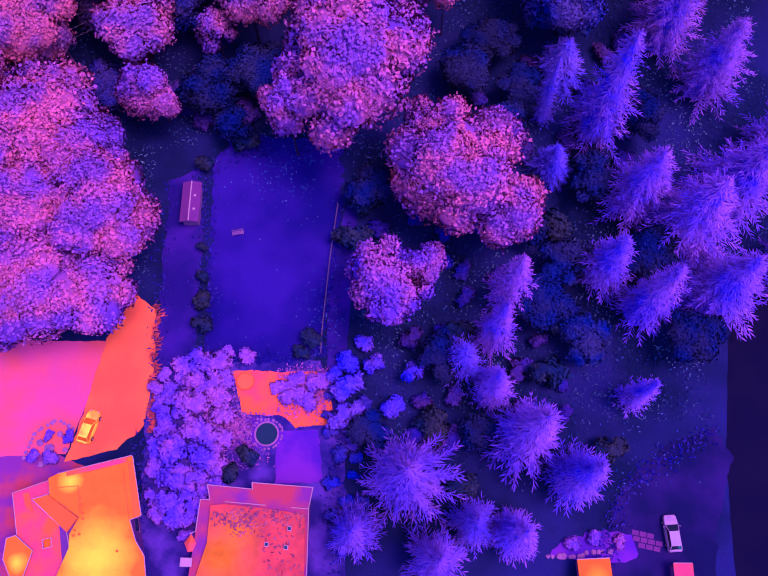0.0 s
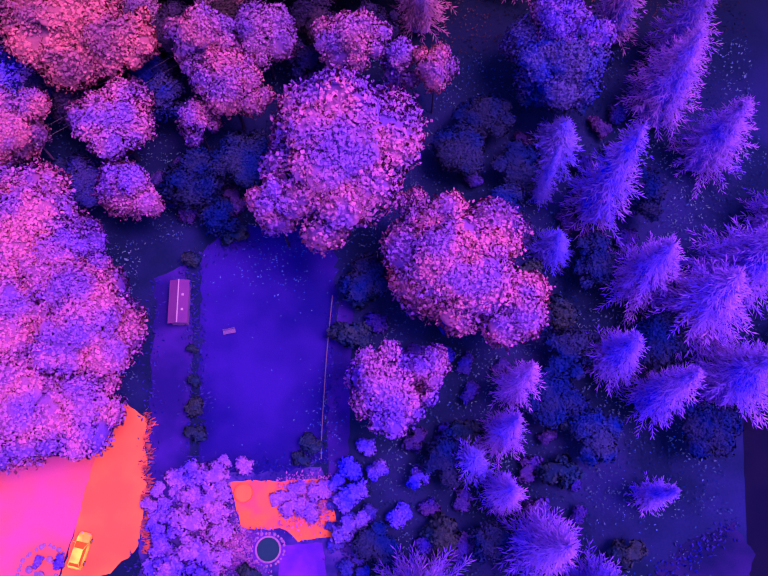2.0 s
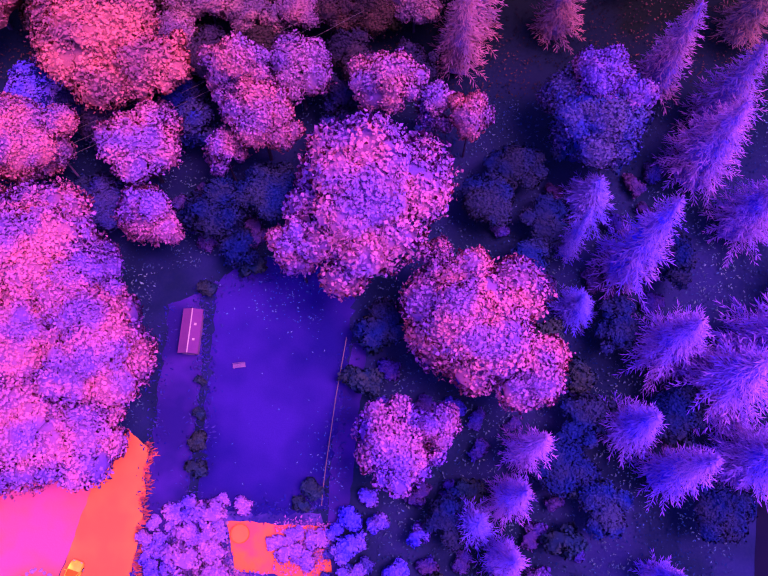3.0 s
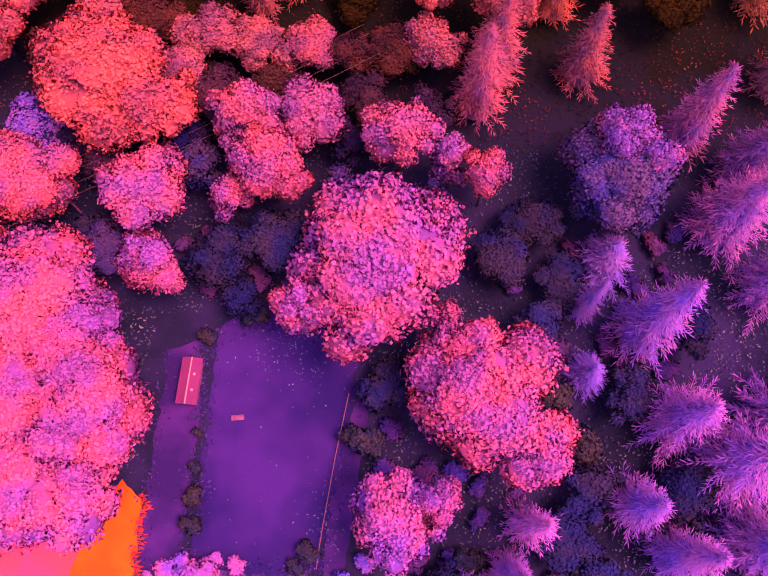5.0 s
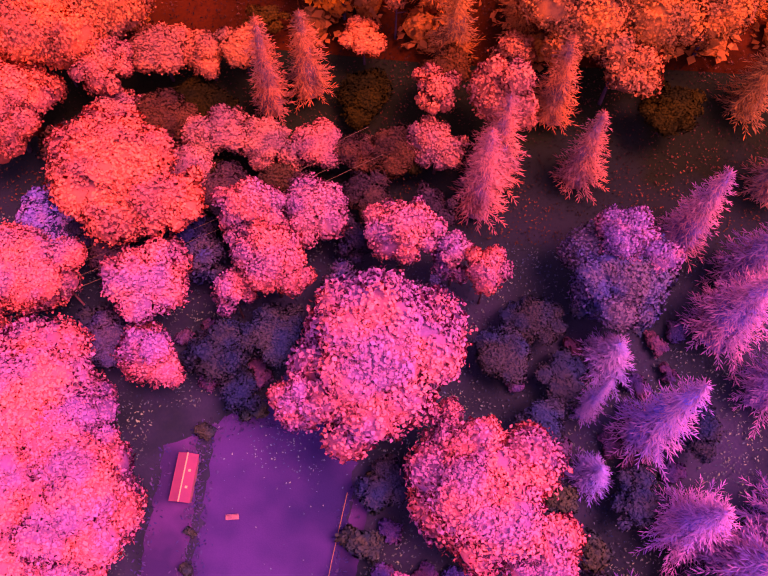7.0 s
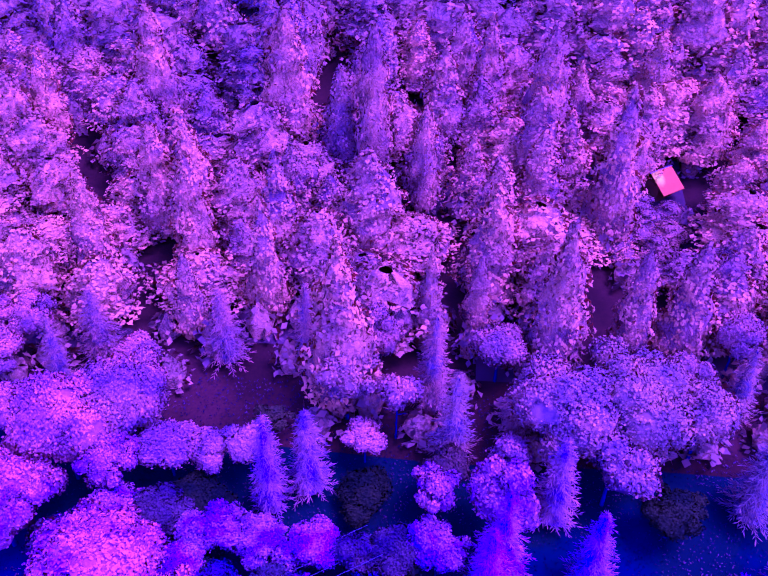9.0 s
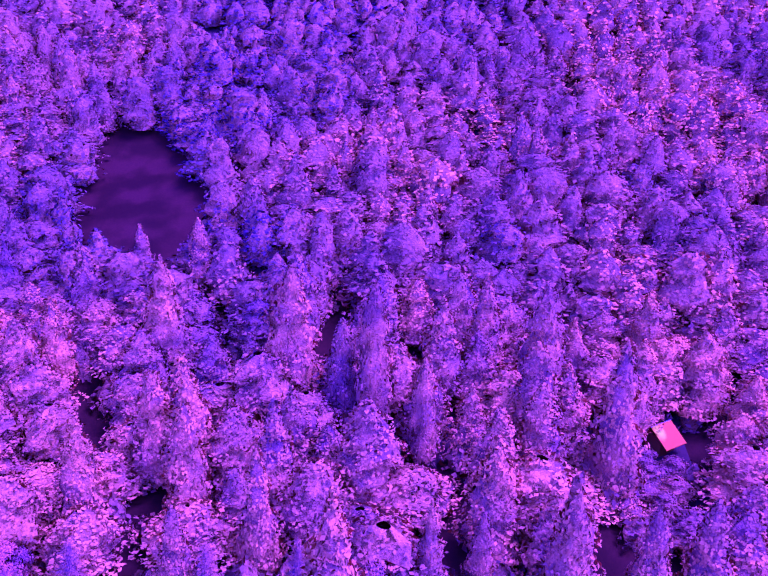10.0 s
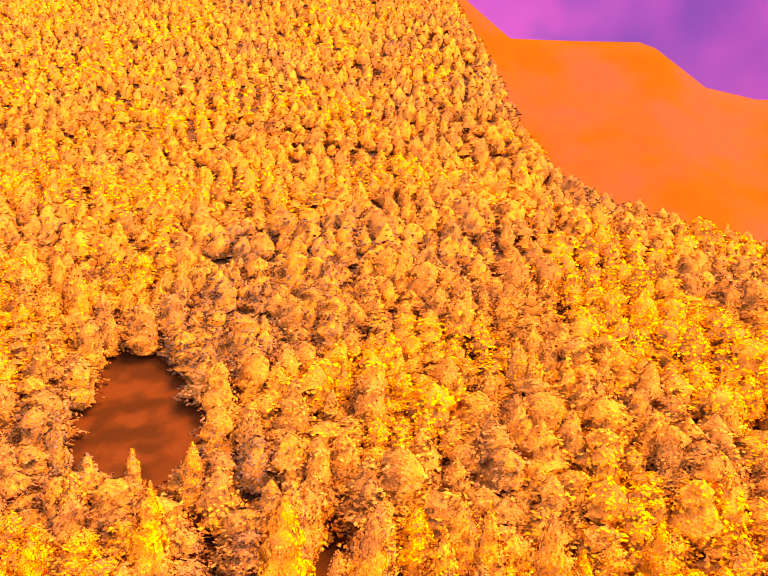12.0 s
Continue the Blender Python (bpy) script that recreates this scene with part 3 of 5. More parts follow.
def scatter(n, xs, ys, apart, rng, taken=()):
    """Random places no nearer to one another than apart."""
    cell, kept = {}, []
    for x, y in list(taken):
        cell.setdefault((int(x // apart), int(y // apart)), []).append((x, y))
    for _ in range(n):
        x, y = rng.uniform(*xs), rng.uniform(*ys)
        i, j = int(x // apart), int(y // apart)
        if any((x - p) ** 2 + (y - q) ** 2 < apart * apart for a in (-1, 0, 1) for b in (-1, 0, 1) for p, q in cell.get((i + a, j + b), ())):
            continue
        cell.setdefault((i, j), []).append((x, y))
        kept.append((x, y))
    return kept


# Round the garden: the great trees west of the lawn.
leafy(-46.2, 53.1, 17, 9.6, 0.75)
leafy(-37.4, 41.5, 17, 8.4, 0.7)
leafy(-44.5, 32.5, 15.5, 8.2, 0.68)
leafy(-37.2, 31.5, 13.5, 6.2, 0.66)
leafy(-56, 43, 16, 8.5, 0.72)
leafy(-45.5, 43.5, 17, 7.6, 0.7)
leafy(-40.0, 49.5, 16, 6.6, 0.64)
leafy(-50.5, 36.5, 15.5, 7.0, 0.68)
leafy(-33.7, 69.3, 14, 6.2, 0.66)
leafy(-31.6, 60.8, 12, 5.0, 0.6)
# North and east of the lawn.
leafy(-3.9, 60.3, 23, 10.4, 0.64)
leafy(5.6, 53.0, 15, 3.8, 0.7)
leafy(-12.2, 54.6, 19, 3.9, 0.66)
leafy(9.8, 46.3, 19, 9.0, 0.72)
leafy(16.0, 40.0, 16, 5.4, 0.7)
leafy(0.4, 31.0, 15, 5.6, 0.5)
leafy(4.8, 33.5, 14, 3.2, 0.5)
spruce(16.6, 31.2, 18, 3.2, 0.45)
spruce(14.3, 25.6, 17, 3.4, 0.4)
spruce(13.4, 18.3, 13, 3.4, 0.35)
spruce(1.9, 7.2, 20, 6.6, 0.32)
spruce(16.9, 11.9, 22, 5.0, 0.35)
spruce(22.6, 6.8, 19, 4.4, 0.25)
spruce(14.6, 0.6, 16, 3.9, 0.35)
spruce(5.0, -2.0, 18, 4.4, 0.35)
spruce(-4.6, 1.2, 12, 3.6, 0.25)
spruce(-1.0, -9.0, 19, 4.5, 0.3)
# The dark stand east of the lane.
spruce(41.9, 40.2, 18, 6.4, 0.4)
spruce(35.5, 45.0, 17, 5.0, 0.35)
spruce(49.0, 45.4, 18, 6.0, 0.35)
spruce(29.9, 34.2, 15, 3.6, 0.25)
spruce(44.5, 30.5, 17, 5.4, 0.3)
spruce(34.5, 29.0, 19, 3.6, 0.35)
spruce(31.9, 16.9, 12.5, 2.1, 0.25)
spruce(31.0, 56.2, 25, 4.2, 0.25)
spruce(23.8, 59.0, 16, 2.0, 0.05)
spruce(56.0, 52.0, 18, 5.0, 0.35)
spruce(57.0, 34.0, 18, 5.0, 0.3)
# North of the garden.
leafy(-40.5, 84.5, 16, 9.2, 0.8)
leafy(-33.5, 80.5, 15, 6.2, 0.8)
leafy(-50.5, 70.0, 15, 7.1, 0.75)
leafy(-56.5, 61.0, 16, 7.1, 0.75)
leafy(-49.5, 79.4, 8, 5.9, 0.2)
leafy(-21.0, 78.6, 17, 4.7, 0.65)
leafy(-18.0, 72.8, 16, 5.2, 0.68)
leafy(-23.0, 69.4, 12, 3.4, 0.6)
leafy(-13.2, 80.3, 14, 5.4, 0.45)
leafy(-1.4, 78.0, 16, 5.1, 0.58)
leafy(5.6, 76.0, 12, 3.9, 0.4)
leafy(9.8, 73.6, 15, 3.2, 0.7)
leafy(-13.9, 92.3, 8, 4.2, 0.5)
leafy(-17.5, 91.0, 7, 3.3, 0.4)
leafy(-27.0, 93.0, 9, 4.2, 0.45)
# One tree: shade painted into its lower crown, lit top added as two trees.
plant("big_broad", 27.0, 74.8, 13.5, 8.0, (0.085, 0.018, 0.12), "broadleaf_tree", "broadleaved tree with a full crown, its half shade painted dark blue")
leafy(27.0, 78.6, 16.0, 4.6, 0.4)
leafy(31.0, 76.6, 15.5, 3.4, 0.35)
spruce(8.7, 87.0, 20, 4.6, 0.7)
spruce(10.8, 91.6, 20, 4.4, 0.7)
spruce(22.9, 92.0, 17, 3.9, 0.6)
spruce(37.2, 83.5, 20, 4.8, 0.5)
spruce(42.5, 71.5, 19, 5.4, 0.45)
spruce(45.5, 79.0, 19, 5.0, 0.4)
spruce(48.0, 63.0, 17, 4.6, 0.35)
spruce(50.0, 92.0, 20, 5.0, 0.45)
leafy(-44.7, 108.0, 17, 7.4, 0.62)
leafy(-52.0, 102.6, 19, 8.0, 0.85)
leafy(-57.5, 92.0, 17, 7.7, 0.75)
leafy(-44.3, 99.4, 13, 4.7, 0.7)
leafy(-37.5, 104.0, 9, 5.4, 0.6)
leafy(-31.0, 104.5, 8, 4.4, 0.55)
leafy(-26.0, 105.5, 9, 4.0, 0.5)
spruce(-21.8, 99.9, 20, 3.8, 0.75)
spruce(-16.8, 103.5, 17, 4.2, 0.7)
leafy(-9.0, 109.0, 8, 4.0, 0.6)
leafy(1.8, 99.5, 13, 4.0, 0.65)
leafy(-12.6, 116.0, 16, 6.3, 0.5)
leafy(-4.6, 113.5, 14, 4.0, 0.6)
leafy(11.8, 98.0, 16, 5.9, 0.6)
spruce(4.2, 110.2, 19, 4.4, 0.55)
leafy(20.4, 111.4, 17, 9.4, 0.45)
leafy(31.0, 113.5, 17, 9.4, 0.42)
leafy(26.5, 104.5, 14, 6.5, 0.4)
leafy(40.0, 112.0, 14, 5.9, 0.4)
spruce(47.0, 104.0, 18, 4.6, 0.35)

# Lower trees that fill the canopy between them.
for x, y, h, r, w in ((-26.5, 84, 9, 4.6, 0.15), (-6.5, 84.5, 9, 4.2, 0.1), (2.5, 84, 8, 3.6, 0.1), (-19.5, 86, 8, 3.8, 0.1), (-8.0, 71.5, 10, 4.0, 0.35), (2.0, 71.0, 10, 3.6, 0.3), (-27.5, 74.5, 9, 4.2, 0.15), (-40.5, 75.0, 8, 4.4, 0.15), (-39.0, 62.5, 9, 4.4, 0.2), (-48.0, 90.0, 9, 5.0, 0.3), (-36.0, 94.0, 9, 5.0, 0.3), (-31.0, 92.0, 8, 4.6, 0.4), (-22.0, 92.0, 8, 4.4, 0.4), (-9.5, 91.0, 8, 4.6, 0.3), (-3.5, 92.0, 8, 4.6, 0.25), (2.5, 92.5, 10, 4.6, 0.45), (3.0, 104.0, 10, 4.2, 0.35), (-24.0, 110.5, 7, 3.6, 0.15), (-42.0, 94.0, 9, 4.6, 0.5), (-16.0, 84.5, 8, 4.0, 0.2), (-31.5, 86.5, 9, 4.4, 0.4)):
    if w < 0.36:
        plant("broad" if r > 4.2 else "small_broad", x, y, h, r, (0.05 + 0.2 * w * w, 0.012 if y < 75 else 0.008, 0.075 if y < 75 else 0.04), "broadleaf_tree", "low cold blue broadleaved tree between warmer crowns")
    else:
        leafy(x, y, h, r, w)
for x, y, h, r, w in ((27.0, 66.0, 9, 3.6, 0.05), (24.5, 50.5, 8, 3.4, 0.02), (10.0, 22.5, 9, 3.2, 0.12), (10.0, 2.0, 11, 3.8, 0.18)):
    spruce(x, y, h, r, w)

# Cold trees in the others' shade, which is painted into their dark hue.
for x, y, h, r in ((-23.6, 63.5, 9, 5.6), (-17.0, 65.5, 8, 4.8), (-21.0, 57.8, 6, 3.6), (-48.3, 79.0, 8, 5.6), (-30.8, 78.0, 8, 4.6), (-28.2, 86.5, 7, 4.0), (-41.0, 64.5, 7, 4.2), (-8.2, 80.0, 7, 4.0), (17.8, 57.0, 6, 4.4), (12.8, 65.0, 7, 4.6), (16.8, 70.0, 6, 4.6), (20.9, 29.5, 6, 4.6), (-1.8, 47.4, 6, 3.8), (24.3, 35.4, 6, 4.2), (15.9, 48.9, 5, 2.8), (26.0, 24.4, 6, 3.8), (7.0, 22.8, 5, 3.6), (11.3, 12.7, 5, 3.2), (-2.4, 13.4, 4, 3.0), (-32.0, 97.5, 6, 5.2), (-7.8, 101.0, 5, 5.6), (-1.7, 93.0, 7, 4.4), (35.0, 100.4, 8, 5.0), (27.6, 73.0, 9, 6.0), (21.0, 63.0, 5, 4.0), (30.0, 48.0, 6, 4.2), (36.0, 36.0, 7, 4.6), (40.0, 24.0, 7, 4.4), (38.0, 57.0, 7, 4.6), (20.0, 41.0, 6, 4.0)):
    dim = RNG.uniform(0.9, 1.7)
    plant("broad" if r > 4.2 else "small_broad", x, y, h, r, ((0.024 if y < 75 else 0.016) * dim, (0.007 if y < 75 else 0.0035) * dim, (0.032 if y < 75 else 0.028) * dim), "broadleaf_tree", "dark cold broadleaved tree, the deep shade put into its hue")

# Garden shrubs round the patio and along the lawn.
for x, y, h, r in ((-25.0, 14.3, 3.0, 3.0), (-28.2, 12.2, 2.8, 2.7), (-23.4, 10.8, 2.4, 2.4), (-26.2, 18.2, 2.8, 2.8), (-27.5, 8.2, 2.2, 2.0), (-29.3, 15.2, 2.0, 1.8), (-22.0, 13.4, 1.8, 2.0), (-24.8, 8.4, 1.8, 1.8), (-28.6, 18.6, 1.8, 1.6), (-27.0, 4.6, 1.6, 1.4), (-25.6, 1.4, 1.8, 1.4)):
    shrub(x, y, h, r, blend(COOL, MID, 1.8))
for x, y, h, r in ((-23.4, 23.4, 2.4, 2.6), (-25.6, 21.2, 2.0, 2.0), (-22.2, 18.8, 1.6, 2.0), (-9.4, 20.4, 1.3, 2.2), (-12.5, 18.9, 0.9, 2.0), (-14.6, 19.9, 0.7, 1.7), (-10.6, 18.0, 0.9, 1.6), (-12.0, 21.2, 0.8, 1.6), (-23.8, 20.6, 1.7, 2.0), (-21.8, 25.0, 1.2, 1.7), (-19.0, 24.4, 0.9, 1.5)):
    shrub(x, y, h, r, blend(MID, PINK, 0.5), "pinkish violet flowering garden shrub beside the patio")
for x, y, h, r in ((-1.9, 22.3, 3.4, 1.9), (3.6, 21.2, 4.2, 1.9), (-5.6, 19.2, 3.0, 2.8), (-5.2, 23.0, 2.2, 2.0), (0.8, 17.0, 2.4, 2.2), (-6.5, 15.5, 2.6, 2.2), (-4.2, 16.6, 2.2, 1.8), (-3.0, 25.6, 1.6, 1.6), (-7.2, 21.2, 1.8, 1.5)):
    shrub(x, y, h, r, blend(VIOLET, MID, 0.6), "cold blue-violet shrub at the lawn's edge")
for x, y in scatter(600, (-31, -21.5), (3.5, 24), 1.7, RNG)[:44]:
    shrub(x, y, RNG.uniform(0.8, 2.0), RNG.uniform(1.3, 2.1), blend(COOL, MID, RNG.uniform(1.2, 2.1)))
for x, y in scatter(300, (-8, -3), (2, 20), 1.9, RNG)[:16]:
    shrub(x, y, RNG.uniform(0.7, 1.6), RNG.uniform(1.0, 1.7), tuple(0.55 * k for k in blend(VIOLET, COOL, RNG.uniform(0, 1))), "cold blue-violet shrub at the lawn's edge")
trunks = [(o.matrix_world.translation.x, o.matrix_world.translation.y) for o in scene.objects if o.name.startswith(("broadleaf", "conifer", "shrub"))]
for xs, ys, n in (((-3, 25), (11, 50), 26), ((-31, -8), (58.5, 67), 9), ((14, 40), (48, 72), 12)):
    for x, y in scatter(400, xs, ys, 3.4, RNG, trunks)[:n]:
        dim, warm = RNG.uniform(0.2, 0.45), RNG.uniform(0.4, 1)
        shrub(x, y, RNG.uniform(1.2, 2.6), RNG.uniform(1.5, 2.6), tuple(dim * k for k in blend(VIOLET, MID, warm)), "low cold violet shrub under the trees")
# Shrubs under the trees; their dark hue itself carries the shade.
SHADE_HUE = (0.0415, 0.0132, 0.0278)
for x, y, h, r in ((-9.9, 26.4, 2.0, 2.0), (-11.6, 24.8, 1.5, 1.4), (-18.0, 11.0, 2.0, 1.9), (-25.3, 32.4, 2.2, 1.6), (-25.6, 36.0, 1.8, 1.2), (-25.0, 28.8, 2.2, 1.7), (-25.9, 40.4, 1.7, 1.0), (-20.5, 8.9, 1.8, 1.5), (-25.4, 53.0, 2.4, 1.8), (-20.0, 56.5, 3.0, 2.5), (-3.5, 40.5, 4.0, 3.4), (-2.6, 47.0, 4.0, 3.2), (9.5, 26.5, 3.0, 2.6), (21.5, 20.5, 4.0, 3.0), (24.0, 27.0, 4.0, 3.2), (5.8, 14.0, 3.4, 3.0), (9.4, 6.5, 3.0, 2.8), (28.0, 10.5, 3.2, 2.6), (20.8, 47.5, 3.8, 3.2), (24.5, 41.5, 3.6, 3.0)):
    shrub(x, y, h, r, SHADE_HUE, "dark cold shrub, the shade put into its hue")

# The slope's nearer trees, one by one, with the gaps between them.
def open_gap(x, y):
    """Whether a place lies in one of the gaps, with an uneven edge."""
    return (150 < y < 183 and abs(x - 46 - (y - 177) * 0.32) < 5.5) or gap_depth(x, y) < 1 + 0.9 * noise.noise((x / 6, y / 6, 8.0))


def slope_warmth(x, y):
    """Warmer stands and colder ones drift across the slope; far north-east, haze is painted as colder hue."""
    return 0.74 + 0.95 * noise.noise((x / 55, y / 75, 1.7)) + 0.3 * noise.noise((x / 17, y / 17, 4.1)) - 0.85 * math.exp(-(((x + 78) / 62) ** 2) - ((y - 325) / 95) ** 2) - 0.35 * min(max((x + y - 430) / 250, 0), 1)


SLOPE_COOL, SLOPE_PINK = (0.17, 0.021, 0.019), (0.6, 0.049, 0.013)


def in_wedge(x, y):
    return -(18 + 0.62 * (y - 31)) < x < 16 + 0.5 * (y - 31)


old = [(o.matrix_world.translation.x, o.matrix_world.translation.y) for o in scene.objects if o.name.startswith(("broadleaf", "conifer"))]
LANDMARKS = ((19.9, 126.1, 31, 5.2, 0.45), (-13.8, 118.0, 33, 6.3, 0.6), (-13.8, 172.4, 34, 3.9, 0.5), (-3.0, 163.9, 23.8, 3.5, 0.45), (-65.9, 222.6, 19.0, 3.7, 0.3), (-84.2, 228.1, 15.8, 3.9, 0.35), (-62.9, 187.4, 31, 7.0, 0.55), (-32.3, 181.0, 31, 5.7, 0.55), (-43.6, 144.7, 25.6, 4.7, 0.65), (-41.0, 129.9, 17.7, 3.3, 0.6), (-28.9, 136.2, 25.2, 4.3, 0.55), (-0.5, 129.9, 21.8, 3.2, 0.5), (7.6, 133.6, 16.8, 2.4, 0.4), (32.4, 129.0, 23.3, 3.8, 0.35), (40.5, 129.3, 24.2, 4.7, 0.5), (32.3, 157.7, 34, 5.7, 0.5), (9.4, 192.3, 25.9, 5.5, 0.55), (21.1, 181.0, 28.9, 5.2, 0.5), (-6.3, 200.9, 17.3, 5.7, 0.65))
for x, y, h, r, w in LANDMARKS:
    plant("slope_conifer", x, y, h, r, blend(SLOPE_COOL, SLOPE_PINK, w + 0.25), "conifer_tree", "tall violet conifer standing above the slope's woods", "trees on the slope")
    old.append((x, y))
SLOPE = [(x, y) for x, y in scatter(9000, (-130, 100), (60, 205), 7.4, RNG, old) if not open_gap(x, y) and in_wedge(x, y) and (y > 94 or x < -60 or x > 52)]
for x, y in SLOPE:
    w = min(max(slope_warmth(x, y), 0), 1)
    if y < 130:
        if RNG.random() < 0.5:
            spruce(x, y, RNG.uniform(13, 21), RNG.uniform(3.4, 5.0), 0.4 + 0.4 * w)
        else:
            leafy(x, y, RNG.uniform(9, 15), RNG.uniform(3.8, 5.8), 0.3 + 0.4 * w)
        continue
    if RNG.random() < 0.45:
        plant("slope_conifer", x, y, RNG.uniform(14, 26), RNG.uniform(4.2, 6.8), blend(SLOPE_COOL, SLOPE_PINK, w), "conifer_tree", "slender violet conifer on the wooded slope", "trees on the slope")
    else:
        plant("slope_broad", x, y, RNG.uniform(8, 17), RNG.uniform(5.0, 8.4), blend(SLOPE_COOL, SLOPE_PINK, min(1, w + 0.1)), "broadleaf_tree", "pinkish violet broadleaved tree on the wooded slope", "trees on the slope")


def woods(name, places, variants, heights, reaches, label, tints):
    """A far stand of trees as one mesh: uncounted trees of a few kinds."""
    vs, fs, ns, ms, n = [], [], [], [], 0
    for x, y in places:
        v, f, nrm, leaves = variants[RNG.integers(len(variants))]
        t = RNG.uniform(0, 6.28)
        c, s, r, h = math.cos(t), math.sin(t), RNG.uniform(*reaches), RNG.uniform(*heights)
        spin = np.array([[c, s, 0], [-s, c, 0], [0, 0, 1]])
        vs.append((v * (r, r, h)) @ spin + (x, y, zed(x, y) - 0.5))
        ns.append(nrm @ spin)
        fs.append(f + n)
        w = min(max(slope_warmth(x, y) + RNG.uniform(-0.07, 0.07), 0), 0.999)
        ms.append(np.where(np.arange(len(f)) < leaves, int(w * len(tints)), len(tints)).astype(np.int32))
        n += len(v)
    me = mesh_of(name, np.concatenate(vs), np.concatenate(fs), *tints, WOOD_SHADE, normals=np.concatenate(ns))
    me.polygons.foreach_set("material_index", np.concatenate(ms))
    return tagged(new(name, me), label, "trees", kind="stuff")


TINTS = [material(f"wood_leaves_{nm}", c, 0.75, 1.3, 0.03, 0.4, 0.0, islands=0.1, chill=0.9, cold=(0.5, 0.55, 1.0)) for nm, c in ((f"tone_{k}", blend(SLOPE_COOL, SLOPE_PINK, k / 6)) for k in range(7))]


# Far crowns' cores: a middle tint, slightly darkened for the shade inside.
WOOD_SHADE = material("wood_inside_shade", tuple(a * b for a, b in zip(blend(SLOPE_COOL, SLOPE_PINK, 0.4), (0.9, 0.9, 0.9))), 0.8, 1.3, 0.05, 0.75, 1.0, relief=0.9)


def shaped(crown, h, r):
    return crown[0] / (r, r, h), crown[1], crown[2], crown[3]


near_kinds = [shaped(plume_crown(18, 5, RNG, 520, 0.95, 0.26 + 0.06 * k, 0.9, 8, 9), 18, 5) for k in range(10)]
mid_kinds = [shaped(plume_crown(17, 5, RNG, 150, 1.4, 0.26 + 0.07 * k, 0.8, 6, 8), 17, 5) for k in range(8)]
far_kinds = [shaped(plume_crown(17, 5, RNG, 34, 2.6, 0.34 + 0.06 * k, 0.6, 4, 6), 17, 5) for k in range(7)]
low_kinds = [shaped(plume_crown(8, 4, RNG, 70, 1.5, 0.45, 0.5, 3, 6), 8, 4) for k in range(6)]
keep = lambda ps: [(x, y) for x, y in ps if in_wedge(x, y) and not open_gap(x, y)]  # noqa: E731
woods("slope_woods", keep(scatter(40000, (-250, 200), (203, 360), 7.6, RNG)), near_kinds, (8, 20), (4.6, 9.2), "dense violet mixed woods on the mountainside", TINTS)
woods("upper_woods", keep(scatter(60000, (-400, 320), (360, 600), 9.0, RNG)), mid_kinds, (8, 18), (5.0, 9.2), "dense violet woods high on the mountainside", TINTS)
woods("ridge_woods", keep(scatter(60000, (-640, 420), (600, 960), 10.0, RNG)), far_kinds, (11, 18), (6.0, 8.6), "far violet woods along the ridge", TINTS)
woods("underwood", [q for q in keep(scatter(30000, (-160, 120), (112, 240), 6.0, RNG))], low_kinds, (4, 8), (3.0, 4.4), "low cold underwood between the slope's trees", TINTS[:3])

# Cold undergrowth on the shaded ground between the trees.
ux, uy = RNG.uniform(-64, 58, 46000), RNG.uniform(8, 122, 46000)
wild = ((uy > 58) | (ux > -4) | (ux < -27)) & ~((ux < -31) & (uy < 34)) & ~((ux > 26) & (uy < 14)) & ~((ux > 43) & (ux < 56) & (uy < 34)) & ~((ux < -24) & (uy < 56) & (ux > -33))
ux, uy = ux[wild], uy[wild]
ul = RNG.uniform(0.15, 0.5, len(ux))
uw = unit(np.stack([RNG.normal(size=len(ux)), RNG.normal(size=len(ux)), RNG.uniform(0.2, 1.2, len(ux))], -1))
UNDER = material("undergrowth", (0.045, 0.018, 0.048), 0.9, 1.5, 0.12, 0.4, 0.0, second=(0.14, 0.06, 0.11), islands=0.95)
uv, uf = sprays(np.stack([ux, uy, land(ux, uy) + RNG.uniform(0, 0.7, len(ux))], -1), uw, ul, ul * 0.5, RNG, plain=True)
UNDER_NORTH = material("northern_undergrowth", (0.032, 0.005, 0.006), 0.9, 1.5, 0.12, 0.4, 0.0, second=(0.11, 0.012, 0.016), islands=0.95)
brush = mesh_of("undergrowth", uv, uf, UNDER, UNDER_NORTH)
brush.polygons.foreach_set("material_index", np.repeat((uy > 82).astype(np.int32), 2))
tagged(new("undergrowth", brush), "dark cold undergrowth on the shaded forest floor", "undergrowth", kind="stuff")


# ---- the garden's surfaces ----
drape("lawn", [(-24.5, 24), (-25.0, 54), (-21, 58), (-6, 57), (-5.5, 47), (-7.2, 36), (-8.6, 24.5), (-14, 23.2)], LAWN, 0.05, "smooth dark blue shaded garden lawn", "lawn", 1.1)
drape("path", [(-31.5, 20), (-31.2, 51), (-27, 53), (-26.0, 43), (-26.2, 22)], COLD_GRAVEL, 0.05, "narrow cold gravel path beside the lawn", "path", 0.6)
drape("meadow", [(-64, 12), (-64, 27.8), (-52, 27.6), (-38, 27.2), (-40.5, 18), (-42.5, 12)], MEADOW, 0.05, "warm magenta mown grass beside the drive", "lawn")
drape("drive", [(-42.6, 11.0), (-41.0, 15.5), (-38.4, 27.5), (-35.0, 33.8), (-31.9, 31.5), (-31.8, 22), (-32.3, 15.5), (-36, 12.5)], DRIVE, 0.06, "sun-warmed orange drive with a ragged grass edge", "drive", 0.4)
